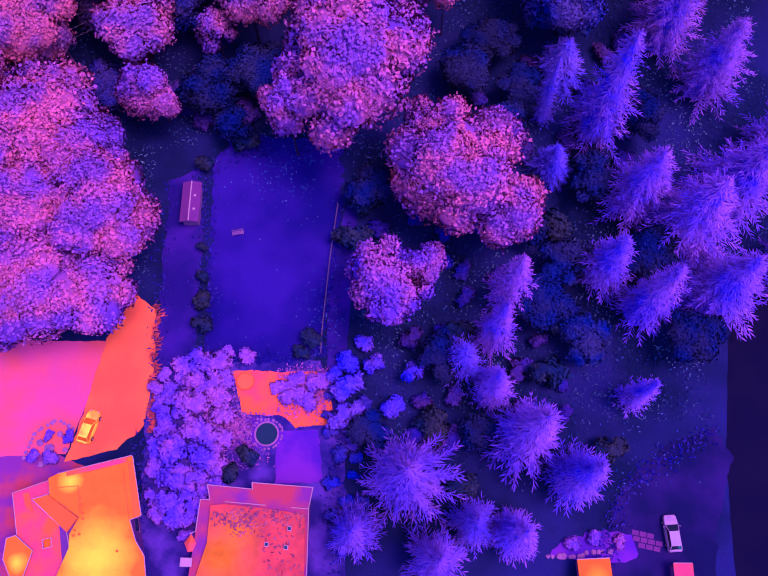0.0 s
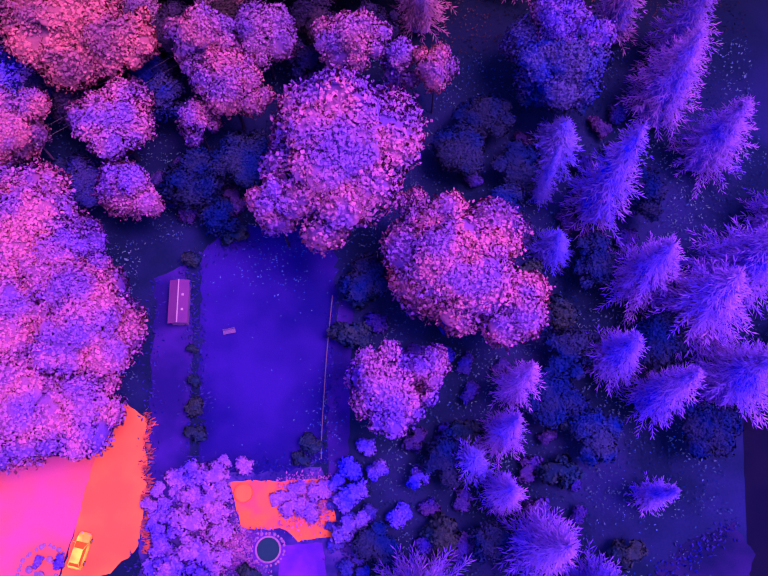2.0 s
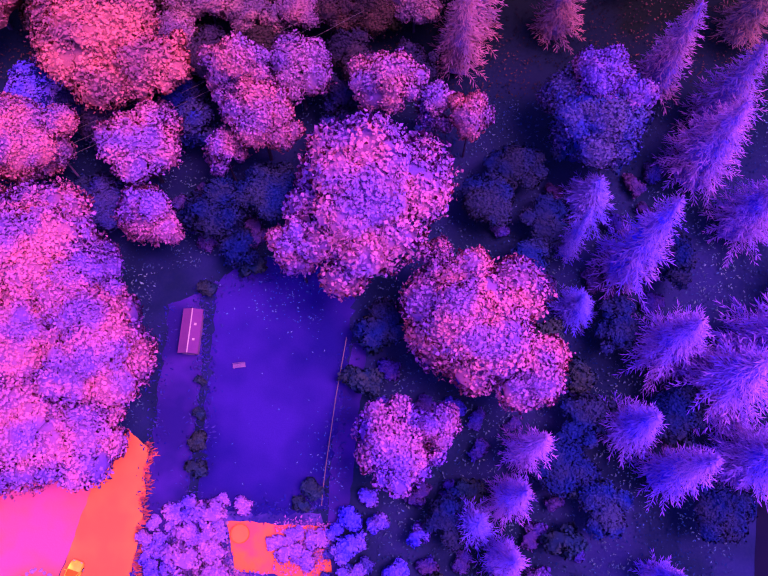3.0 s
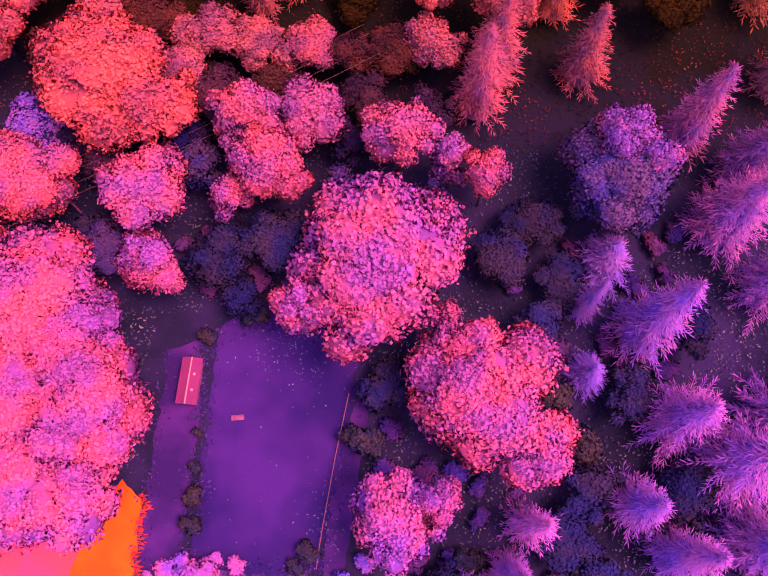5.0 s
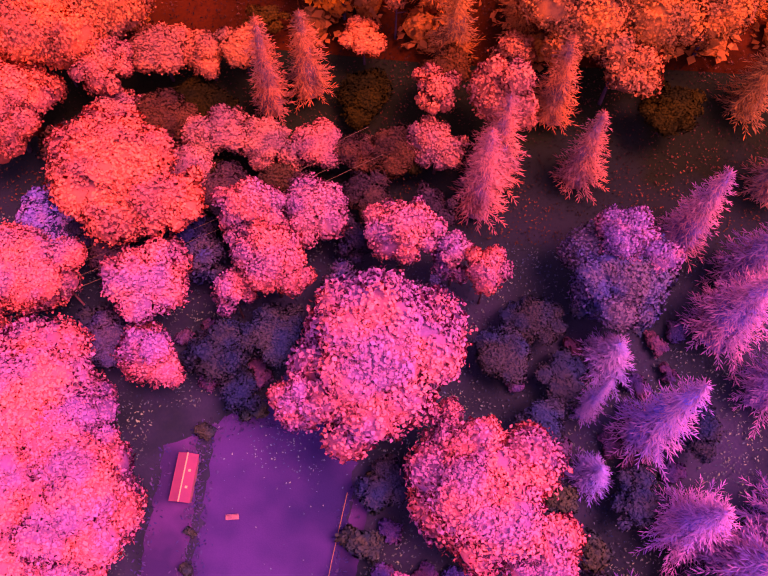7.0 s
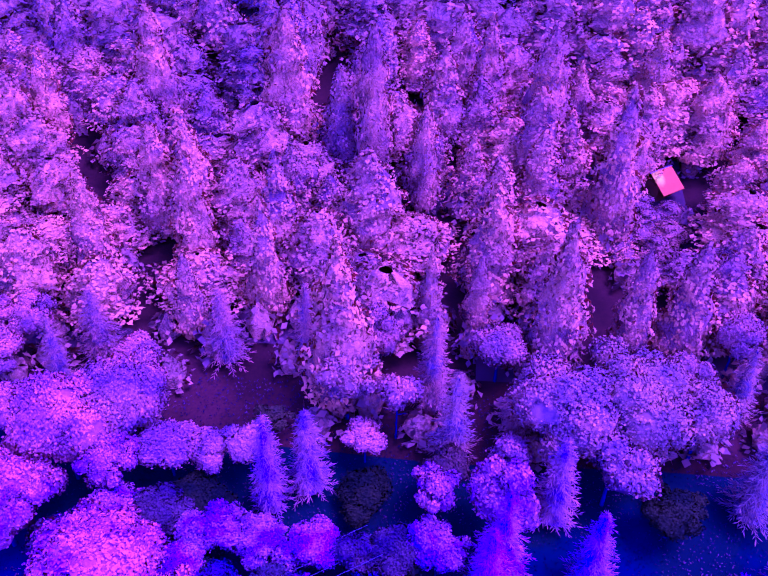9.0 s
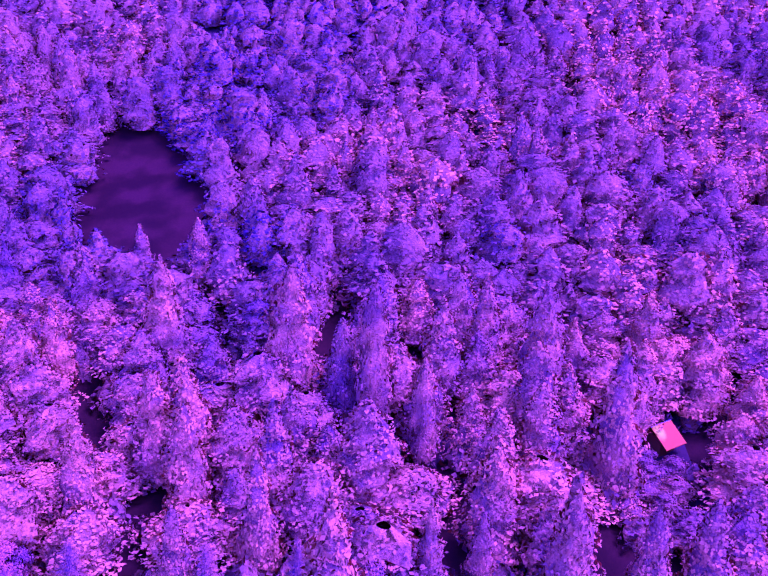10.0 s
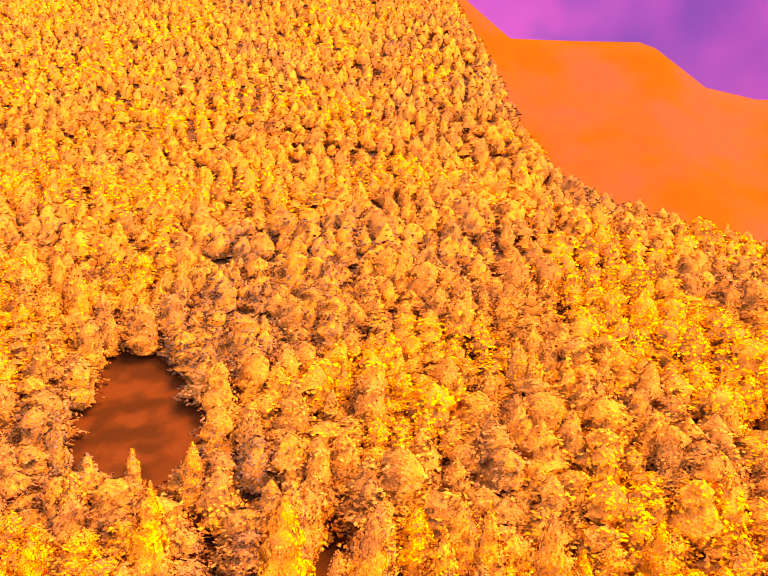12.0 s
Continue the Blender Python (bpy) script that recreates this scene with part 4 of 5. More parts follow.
drape("garden_soil", [(-32.5, -8), (-32.0, 22), (-27, 24), (-9, 23.5), (-5.5, 14), (-6, -8)], GARDEN, 0.03, "cold violet planted ground round the houses", "garden bed", 0.5)
drape("forecourt", [(-64, -8), (-64, 12.5), (-44, 12.2), (-40, 10.5), (-41, -8)], TERRACE, 0.03, "warm violet ground beside the house", "yard", 0.5)
drape("patio", [(-20.9, 22.5), (-8.4, 22.0), (-7.0, 14.9), (-12.5, 14.7), (-14.5, 16.4), (-19.4, 16.5)], PATIO, 0.06, "warm orange paved patio with soft edges", "patio", 0.35)
drape("terrace_bed", [(-22.5, 12.5), (-21, 16.2), (-18.5, 16.4), (-15, 15.4), (-15, 12.6), (-19, 11.6)], GRAVEL, 0.05, "pinkish planted gravel bed by the pond", "garden bed", 0.4)
drape("gravel_walk", [(-14.8, 14.3), (-9.2, 14.3), (-8.8, 7.6), (-14.9, 7.4)], GRAVEL, 0.055, "purple gravel walk leading to the house", "path", 0.2)
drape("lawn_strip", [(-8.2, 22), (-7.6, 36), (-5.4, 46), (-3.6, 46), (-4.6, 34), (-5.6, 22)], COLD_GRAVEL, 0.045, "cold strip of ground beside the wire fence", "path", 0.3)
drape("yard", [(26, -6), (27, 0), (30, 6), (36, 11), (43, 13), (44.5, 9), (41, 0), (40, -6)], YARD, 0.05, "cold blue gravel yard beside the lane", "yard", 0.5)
drape("road", [(42.5, -60), (42.6, -4), (43.8, 9), (46.8, 25), (52, 34), (58, 38), (62, 34), (56, 28), (52.6, 20), (50.8, 0), (50.5, -60)], ASPHALT, 0.04, "dark cold asphalt lane", "road", 0.1)



# ---- stones, tub and pond ----
def stone_mesh(seed):
    rng = random.Random(seed)
    bm = bmesh.new()
    bmesh.ops.create_icosphere(bm, subdivisions=1, radius=1)
    for v in bm.verts:
        v.co *= rng.uniform(0.75, 1.15)
        v.co.z *= 0.55
    me = bpy.data.meshes.new("stone")
    bm.to_mesh(me)
    bm.free()
    me.materials.append(STONE)
    return me


STONES = [stone_mesh(k) for k in range(5)]


def edging(line, gap, size, label, seed=1):
    """A row of rough stones along a line."""
    rng = random.Random(seed)
    x0, y0 = line[0]
    ob = thing("stone_edging", x0, y0, zed(x0, y0), label=label, category="edging")
    for p, q in zip(line, line[1:]):
        n = max(1, int(math.dist(p, q) / gap))
        for k in range(n):
            u = (k + rng.uniform(0.2, 0.8)) / n
            x, y, s = p[0] + (q[0] - p[0]) * u, p[1] + (q[1] - p[1]) * u, size * rng.uniform(0.7, 1.25)
            st = new("stone", rng.choice(STONES))
            st.parent = ob
            st.matrix_basis = Matrix.Translation((x - x0, y - y0, zed(x, y) - zed(x0, y0) + s * 0.2)) @ pose(0, 0, 0, 0, 0, rng.uniform(0, 360)) @ Matrix.Scale(s, 4)
    return ob


edging([(-20.9, 22.4), (-20.6, 19.5), (-19.7, 16.8), (-17.6, 15.9), (-15.0, 15.6)], 0.45, 0.22, "curved row of pale rough stones round the patio")
ring = [(-16.1 + 2.1 * math.cos(t * 0.5236), 13.9 + 2.0 * math.sin(t * 0.5236)) for t in range(-5, 6)]
edging(ring, 0.4, 0.2, "ring of pale stones round the little pond", 2)
edging([(-48, 11.5), (-46.8, 15), (-44, 16.6), (-41.6, 15.2)], 0.6, 0.34, "rough stones round the rock garden", 3)
edging([(19.3, -2.3), (23.7, -2.5), (24.2, -2.0), (27.6, -1.9)], 0.6, 0.42, "low row of boulders beside the hut", 4)
for x, y, s, sd in ((-18.6, 14.2, 0.5, 1), (-19.2, 13.2, 0.36, 2), (-20.2, 14.6, 0.3, 3), (-44.6, 12.8, 0.8, 4), (-46.0, 13.6, 0.55, 0), (-43.5, 14.6, 0.5, 2), (-45.4, 10.8, 0.6, 3), (-42.6, 12.6, 0.42, 1)):
    st = new("boulder", STONES[sd])
    st.matrix_basis = Matrix.Translation((x, y, zed(x, y) + s * 0.25)) @ Matrix.Scale(s, 4)
    tagged(st, "rounded pale boulder in the garden bed", "boulder", "garden boulders")
for x, y, h, r in ((-44.2, 11.6, 1.2, 1.3), (-46.5, 12.0, 1.0, 1.2), (-42.2, 14.2, 0.9, 1.1), (-44.8, 14.6, 0.8, 1.0)):
    shrub(x, y, h, r, MID, "small violet plant in the rock garden")


def disc(r, h, x=0, y=0, z=0, sides=28, bevel=0.03):
    bm = bmesh.new()
    bmesh.ops.create_cone(bm, cap_ends=True, segments=sides, radius1=r, radius2=r, depth=h, matrix=Matrix.Translation((x, y, z + h / 2)))
    if bevel:
        bmesh.ops.bevel(bm, geom=[e for e in bm.edges if abs(e.verts[0].co.z - e.verts[1].co.z) < 1e-4], offset=bevel, segments=1, affect="EDGES")
    return bm


def hoop(r, w, h, z=0, sides=32):
    bm = bmesh.new()
    rings = []
    for k in range(sides):
        t = 2 * math.pi * k / sides
        c, s = math.cos(t), math.sin(t)
        rings.append([bm.verts.new(p) for p in ((c * (r - w), s * (r - w), z), (c * r, s * r, z), (c * r, s * r, z + h), (c * (r - w), s * (r - w), z + h))])
    for k in range(sides):
        p, q = rings[k], rings[(k + 1) % sides]
        for j in range(4):
            bm.faces.new((p[j], q[j], q[(j + 1) % 4], p[(j + 1) % 4]))
    bmesh.ops.recalc_face_normals(bm, faces=bm.faces[:])
    return bm


tub = thing("round_tub", -19.1, 21.0, zed(-19.1, 21.0) + 0.06, label="round warm orange garden tub with a thin rim on the patio", category="tub")
part("body", disc(1.1, 0.3), DRIVE, tub)
part("rim", hoop(1.18, 0.09, 0.36), ROOF_EDGE, tub, "thin pale rim")
pond = thing("garden_pond", -16.1, 13.9, zed(-16.1, 13.9) + 0.05, label="small round dark pond with a stone rim", category="pond")
part("water", disc(1.45, 0.05, bevel=0), WATER, pond)
part("rim", hoop(1.65, 0.22, 0.16), STONE, pond)
tagged(pond, kind="structure")
bench = thing("garden_bench", -20.8, 42.6, zed(-20.8, 42.6) + 0.05, 8, "pale wooden garden bench alone on the dark lawn", "bench")
for k in range(4):
    part("seat_slat", box(1.7, 0.11, 0.03, 0, -0.21 + 0.14 * k, 0.42, 0.008), WOOD, bench)
for k in range(2):
    part("back_slat", box(1.7, 0.03, 0.12, 0, 0.3 + 0.02 * k, 0.6 + 0.18 * k, 0.008), WOOD, bench)
for sx in (-0.7, 0.7):
    for sy in (-0.2, 0.28):
        part("leg", box(0.07, 0.07, 0.42 if sy < 0 else 0.9, sx, sy, 0, 0.01), WOOD, bench)


# ---- shed, fence and line ----
shed = thing("garden_shed", -27.4, 46.9, zed(-27.4, 46.9) + 0.03, -2, "small violet garden shed with a low felt roof", "shed")
part("wall", box(2.2, 5.6, 1.9, bevel=0.03), WOOD, shed)
for sgn in (-1, 1):
    part("roof", slab([(0, -3.1), (sgn * 1.35, -3.1), (sgn * 1.35, 3.1), (0, 3.1)][:: sgn], lambda x, y: 2.4 - abs(x) * 0.33, 0.07), SHED_ROOF, shed)
part("ridge_cap", box(0.16, 6.2, 0.05, 0, 0, 2.39, 0.015), RIM, shed, "pale ridge strip")
part("door", box(0.85, 0.05, 1.75, 0, -2.82, 0.02, 0.01), WOOD, shed)
for k in (-1.2, 0.9):
    part("roof_vent", box(0.32, 0.32, 0.12, 0.6, k, 2.17, 0.02), RIM, shed)

fence_line = [(-8.9, 24.6), (-8.75, 27.2), (-8.5, 29.9), (-8.2, 32.6), (-7.9, 35.4), (-7.6, 38.2), (-7.2, 41.0), (-6.8, 43.8), (-6.4, 46.6)]
fence = thing("wire_fence", *fence_line[0], zed(*fence_line[0]), label="thin pale wire fence along the lawn's edge", category="fence")
fx, fy = fence_line[0]
for x, y in fence_line:
    part("post", rod((x - fx, y - fy, -0.3), (x - fx, y - fy, 1.15), 0.05, 0.045, 6), WOOD, fence)
for z in (0.45, 1.08):
    for p, q in zip(fence_line, fence_line[1:]):
        part("rail", rod((p[0] - fx, p[1] - fy, z), (q[0] - fx, q[1] - fy, z), 0.028, None, 5), WIRE, fence)

pole = thing("utility_pole", -45.8, 69.8, zed(-45.8, 69.8), -60, "tall wooden utility pole with a pale crossarm among the trees", "pole")
part("shaft", rod((0, 0, -1), (0, 0, 9.4), 0.16, 0.11, 10), WOOD, pole)
part("crossarm", box(5.4, 0.2, 0.2, 0, 0, 8.7, 0.02), RIM, pole, "pale crossarm")
part("brace", rod((-1.3, 0.12, 8.72), (0, 0.12, 7.5), 0.04), RIM, pole)
part("brace", rod((1.3, 0.12, 8.72), (0, 0.12, 7.5), 0.04), RIM, pole)
for k in (-2.5, -0.9, 0.9, 2.5):
    part("insulator", disc(0.07, 0.26, k, 0, 8.9, 10, 0.02), RIM, pole)
cs, sn = math.cos(radians(-60)), math.sin(radians(-60))
wires = thing("overhead_wires", -45.8, 69.8, zed(-45.8, 69.8) + 9.1, label="thin pale overhead wires strung between the treetops", category="wires")
for k in (-2.5, -0.9, 0.9, 2.5):
    for far in (46, -40):
        prev = None
        for s in range(9):
            u = s / 8
            p = (k * cs - sn * far * u, k * sn + cs * far * u, (2.0 if far > 0 else -1.5) * u - 3.2 * u * (1 - u))
            if prev:
                part("wire", rod(prev, p, 0.018, None, 4), WIRE, wires)
            prev = p


# ---- cars ----
def car(x, y, turn, paint, panes, label):
    """A hatchback about 4.5 m long, its nose towards its own +y."""
    c = thing("car", x, y, zed(x, y) + 0.06, turn, label, "car")
    sections = ((-2.2, 0.72, 0.42, 0.82), (-2.05, 0.84, 0.3, 0.98), (-1.2, 0.88, 0.24, 0.98), (0.6, 0.88, 0.24, 0.95), (1.5, 0.86, 0.24, 0.86), (2.0, 0.78, 0.3, 0.72), (2.22, 0.6, 0.4, 0.6))
    bm = bmesh.new()
    rows = []
    for yy, w, z0, z1 in sections:
        rows.append([bm.verts.new(p) for p in ((-w, yy, z0), (w, yy, z0), (w * 1.02, yy, z0 + 0.3), (w * 0.93, yy, z1), (0, yy, z1 + 0.05), (-w * 0.93, yy, z1), (-w * 1.02, yy, z0 + 0.3))])
    for p, q in zip(rows, rows[1:]):
        for j in range(7):
            bm.faces.new((p[j], p[(j + 1) % 7], q[(j + 1) % 7], q[j]))
    bm.faces.new(rows[0][::-1])
    bm.faces.new(rows[-1])
    bmesh.ops.recalc_face_normals(bm, faces=bm.faces[:])
    part("body", bm, paint, c)

    def cabin(y0, y1, y2, y3, w0, w1, z0, z1):
        return [((sx * w, yy, z)) for (yy, w, z) in ((y0, w0, z0), (y1, w1, z1), (y2, w1, z1), (y3, w0, z0)) for sx in (-1, 1)]

    v = cabin(-2.0, -1.45, 0.25, 1.05, 0.8, 0.6, 0.95, 1.42)
    bm = bmesh.new()
    vs = [bm.verts.new(p) for p in v]
    for f in ((0, 1, 3, 2), (4, 5, 7, 6), (0, 2, 4, 6), (1, 7, 5, 3), (2, 3, 5, 4)):
        bm.faces.new([vs[k] for k in f])
    bmesh.ops.recalc_face_normals(bm, faces=bm.faces[:])
    part("window", bm, panes, c, "tinted windows")
    part("roof_panel", slab([(-0.62, -1.5), (0.62, -1.5), (0.62, 0.28), (-0.62, 0.28)], lambda a_, b_: 1.47 - 0.04 * a_ * a_, 0.05), paint, c)
    for sx in (-1, 1):
        part("pillar", rod((sx * 0.79, 1.02, 0.96), (sx * 0.61, 0.26, 1.44), 0.04, None, 6), paint, c)
        part("pillar", rod((sx * 0.79, -1.98, 0.96), (sx * 0.61, -1.46, 1.44), 0.05, None, 6), paint, c)
        part("mirror", box(0.2, 0.1, 0.13, sx * 1.0, 0.85, 0.9, 0.03), paint, c)
        part("headlight", box(0.3, 0.16, 0.12, sx * 0.5, 2.1, 0.58, 0.03), RIM, c, "pale headlight")
        part("tail_light", box(0.2, 0.08, 0.2, sx * 0.62, -2.17, 0.66, 0.02), RIM, c)
        for yy in (-1.35, 1.35):
            bm = rod((sx * 0.7, yy, 0.31), (sx * 0.92, yy, 0.31), 0.31, None, 16)
            tyre = part("wheel", bm, TYRE, c, "black tyre")
            part("rim", rod((sx * 0.9, yy, 0.31), (sx * 0.935, yy, 0.31), 0.19, None, 10), RIM, tyre)
    return c


car(-39.5, 15.4, -17, CAR_WARM, WARM_GLASS, "sun-heated orange car parked on the warm drive")
car(35.2, 0.0, 2, CAR_PALE, GLASS, "pale violet parked car with dark windows on the cold yard")

# ---- houses ----
z0 = zed(-36, 2)
west = thing("house", -36.0, 2.0, z0, 11, "house with a hot orange and yellow roof beside the drive", "house")
part("wall", box(8.2, 18.6, 5.5, 0.1, -2.0, -0.4, 0.02), WALL, west)
part("wing_wall", box(5.0, 16.6, 4.5, -6.4, -2.4, -0.4, 0.02), WALL, west)
part("bay_wall", box(2.4, 3.2, 4.7, -9.3, -0.7, -0.4, 0.02), WALL, west)
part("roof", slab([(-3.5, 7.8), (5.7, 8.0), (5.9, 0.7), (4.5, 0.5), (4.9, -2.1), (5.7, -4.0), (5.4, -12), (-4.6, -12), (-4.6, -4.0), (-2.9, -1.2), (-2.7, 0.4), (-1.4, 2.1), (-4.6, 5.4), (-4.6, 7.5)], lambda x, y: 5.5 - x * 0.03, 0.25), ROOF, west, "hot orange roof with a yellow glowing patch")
part("wing_roof", slab([(-9.6, 6.8), (-4.5, 7.4), (-3.0, 4.0), (-2.6, 0.4), (-2.8, -1.2), (-4.4, -4.0), (-4.4, -12), (-8.8, -12), (-8.8, -3.1), (-7.5, -0.5), (-9.4, 1.8)], lambda x, y: 4.85 + (x + 4) * 0.08, 0.22), SHADE_ROOF, west, "lower pink and violet wing roof")
part("dormer_roof", slab([(-7.0, 5.5), (-5.0, 5.6), (-1.6, 2.1), (-3.1, 0.7)], lambda x, y: 5.3 + (x + 3) * 0.1, 0.5), ROOF_EDGE, west, "slanting pinkish dormer roof")
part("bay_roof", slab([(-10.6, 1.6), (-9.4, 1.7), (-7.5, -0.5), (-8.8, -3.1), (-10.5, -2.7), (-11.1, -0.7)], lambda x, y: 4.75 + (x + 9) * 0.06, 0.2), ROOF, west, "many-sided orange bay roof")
part("warm_panel", slab([(-8.3, 6.5), (-7.5, 6.5), (-7.2, 4.0), (-8.1, 4.9)], lambda x, y: 4.9 + (x + 4) * 0.08, 0.06), DRIVE, west, "hot orange panel")
part("eave_strip", slab([(-2.4, 7.25), (5.0, 7.4), (5.1, 7.95), (-2.4, 7.8)], lambda x, y: 5.54 - x * 0.03, 0.05), SHADE_ROOF, west)
part("verge_strip", slab([(5.0, 0.75), (5.8, 0.75), (5.62, 7.3), (5.1, 7.3)], lambda x, y: 5.54 - x * 0.03, 0.05), ROOF_EDGE, west)
for a_, b_ in (((-0.2, 7.2), (3.2, 7.25)), ((-3.4, 6.1), (-1.1, 5.8)), ((-1.1, 5.8), (-1.2, 2.6)), ((4.4, 6.6), (4.5, 0.6))):
    part("roof_seam", rod((*a_, 5.53 - a_[0] * 0.03), (*b_, 5.53 - b_[0] * 0.03), 0.045, None, 5), ROOF_EDGE, west)
for a_, b_, h_ in (((-3.5, 7.85), (5.7, 8.05), 5.5), ((5.75, 8.0), (5.95, 0.7), 5.34), ((5.9, 0.66), (4.5, 0.46), 5.34), ((4.55, 0.5), (4.95, -2.1), 5.34), ((4.95, -2.1), (5.75, -4.0), 5.34), ((5.75, -4.0), (5.45, -12), 5.34), ((-9.6, 6.8), (-9.4, 1.8), 4.44), ((-9.6, 6.85), (-4.8, 7.45), 4.6), ((-4.75, 7.4), (-4.95, 5.7), 5.0), ((-7.0, 5.55), (-5.0, 5.7), 5.0), ((-7.05, 5.5), (-3.15, 0.72), 5.05), ((-3.1, 0.7), (-2.95, -1.2), 5.3), ((-2.95, -1.2), (-4.65, -4.0), 5.45), ((-10.6, 1.65), (-9.4, 1.75), 4.72), ((-9.4, 1.75), (-7.5, -0.5), 4.78), ((-7.5, -0.5), (-8.8, -3.15), 4.82), ((-10.6, 1.6), (-11.15, -0.7), 4.66), ((-11.15, -0.7), (-10.5, -2.75), 4.66)):
    part("edge_strip", rod((*a_, h_), (*b_, h_), 0.055, None, 5), RIM, west, "thin pale edging strip")
part("roof_window", box(0.7, 1.0, 0.14, -5.7, 0.0, 4.72, 0.03), WARM_GLASS, west, "sunned roof window")
part("roof_window_frame", hoop(0.8, 0.1, 0.2, 0, 4), RIM, west).matrix_basis = pose(-5.7, 0.0, 4.7, 0, 0, 45)
for px, py in ((-1.0, 4.3), (-1.0, 3.5), (-0.9, 2.5), (-0.9, 1.8), (-2.0, 0.7), (-2.2, 0.1), (-1.5, 0.1), (2.7, -2.8)):
    part("roof_vent", disc(0.14, 0.3, px, py, 5.4 - px * 0.03, 10, 0.02), ROOF_EDGE, west)
for sy in (5.0, 0.0, -5.0):
    w = part("window", box(0.08, 1.5, 1.3, 4.22, sy, 1.1, 0.01), GLASS, west)
    part("frame", box(0.06, 1.7, 0.08, 4.23, sy, 1.02, 0.01), RIM, w)
part("door", box(1.0, 0.08, 2.05, -5.6, 5.93, 0.0, 0.01), WOOD, west)

z1 = zed(-16, 1)
south = thing("house", -16.0, 0.5, z1, -3, "flat-roofed house with a mossy orange roof and violet terrace", "house")
part("wall", box(12.6, 14.4, 3.2, -0.8, -1.4, -0.4, 0.02), WALL, south)
part("terrace", slab([(-7.3, 6.5), (-1.6, 6.1), (-1.7, 6.9), (6.0, 6.5), (5.6, 4.1), (5.9, -9), (-8.9, -9), (-8.2, 0.9), (-8.0, 4.7), (-6.8, 4.7)], 3.0, 0.25), TERRACE, south, "violet flat terrace roof")
part("mossy_roof", slab([(-6.6, 4.0), (-4.9, 4.2), (0.2, 3.8), (3.0, 3.5), (5.2, 3.0), (5.5, -3.9), (5.5, -9), (-8.3, -9), (-7.6, -4.3), (-6.6, -0.4)], lambda x, y: 3.3 - x * 0.012, 0.26), MOSSY, south, "orange mossy roof surface")
for p, q in (((-7.3, 6.5), (-1.6, 6.1)), ((-1.6, 6.1), (-1.7, 6.9)), ((-1.7, 6.9), (6.0, 6.5)), ((6.0, 6.5), (5.6, 4.1)), ((5.6, 4.1), (5.9, -9)), ((-6.8, 4.7), (-7.3, 6.5)), ((-8.0, 4.7), (-6.8, 4.7)), ((-8.0, 4.7), (-8.2, 0.9)), ((-8.2, 0.9), (-8.9, 0.6)), ((-4.9, 4.5), (0.2, 4.2)), ((3.4, 4.0), (5.6, 3.9))):
    part("parapet", rod((*p, 3.06), (*q, 3.06), 0.06, None, 6), RIM, south, "thin pale parapet edge")
hx = bmesh.new()
top = hx.verts.new((-8.7, -0.5, 3.6))
ringv = [hx.verts.new((-8.7 + 0.75 * math.cos(t), -0.5 + 1.1 * math.sin(t), 3.05)) for t in (0.0, 1.57, 3.14, 4.4, 5.2)]
for k in range(5):
    hx.faces.new((ringv[k], ringv[(k + 1) % 5], top))
part("porch_roof", hx, SHADE_ROOF, south, "small pointed porch roof")
part("porch_post", rod((-9.2, -0.5, -0.3), (-9.2, -0.5, 3.1), 0.07), WOOD, south)
part("porch_post", rod((-8.7, -1.3, -0.3), (-8.7, -1.3, 3.1), 0.07), WOOD, south)
part("chimney", box(1.3, 0.9, 1.4, -8.9, -2.7, 2.0, 0.04), WALL, south)
part("flue_cap", box(1.45, 1.05, 0.1, -8.9, -2.7, 3.4, 0.03), RIM, south, "pale cap")
part("chimney_base", box(1.2, 0.8, 2.4, -8.9, -2.7, -0.4, 0.02), WALL, south)
for px, py in ((3.4, 1.5), (0.7, -0.4), (3.1, -0.7)):
    sk = part("skylight", box(0.55, 0.55, 0.2, px, py, 3.24, 0.04), RIM, south, "small square skylight")
    part("pane", box(0.38, 0.38, 0.03, px, py, 3.43, 0.005), GLASS, sk)
part("door", box(1.0, 0.08, 2.05, 1.0, 5.84, -0.2, 0.01), WOOD, south)
for sx in (-4.0, 4.4):
    part("window", box(1.5, 0.08, 1.2, sx, 5.83, 0.9, 0.01), GLASS, south)

mr = np.random.default_rng(21)
mx, my = np.concatenate([mr.uniform(-6, 5, 260), mr.normal(-3, 1.6, 160), mr.uniform(0.5, 5.2, 160)]), np.concatenate([mr.normal(3.2, 0.8, 260), mr.normal(2.0, 0.8, 160), mr.uniform(-6, 3, 160)])
ok = (my < 3.9 - 0.12 * np.abs(mx + 2)) & (mx > -6.2) & (mx < 5.2)
mx, my = mx[ok], my[ok]
mw = unit(np.stack([mr.normal(size=len(mx)) + 0.6, mr.normal(size=len(mx)), mr.uniform(0.0, 0.25, len(mx))], -1))
ml = mr.uniform(0.25, 0.7, len(mx))
moss = new("moss", mesh_of("moss", *sprays(np.stack([mx, my, 3.32 - mx * 0.012], -1), mw, ml, ml * 0.4, mr), MOSS))
moss.parent = south
tagged(moss, "clumps of violet moss and fallen twigs", kind="stuff")

drape("warm_bed", [(19.5, -2.1), (22.1, 0.0), (26.9, 0.6), (30.4, -0.3), (30.7, -3.0), (28.3, -3.6), (23.7, -2.9)], GRAVEL, 0.06, "warm pinkish planted bank behind the hut", "garden bed", 0.7)
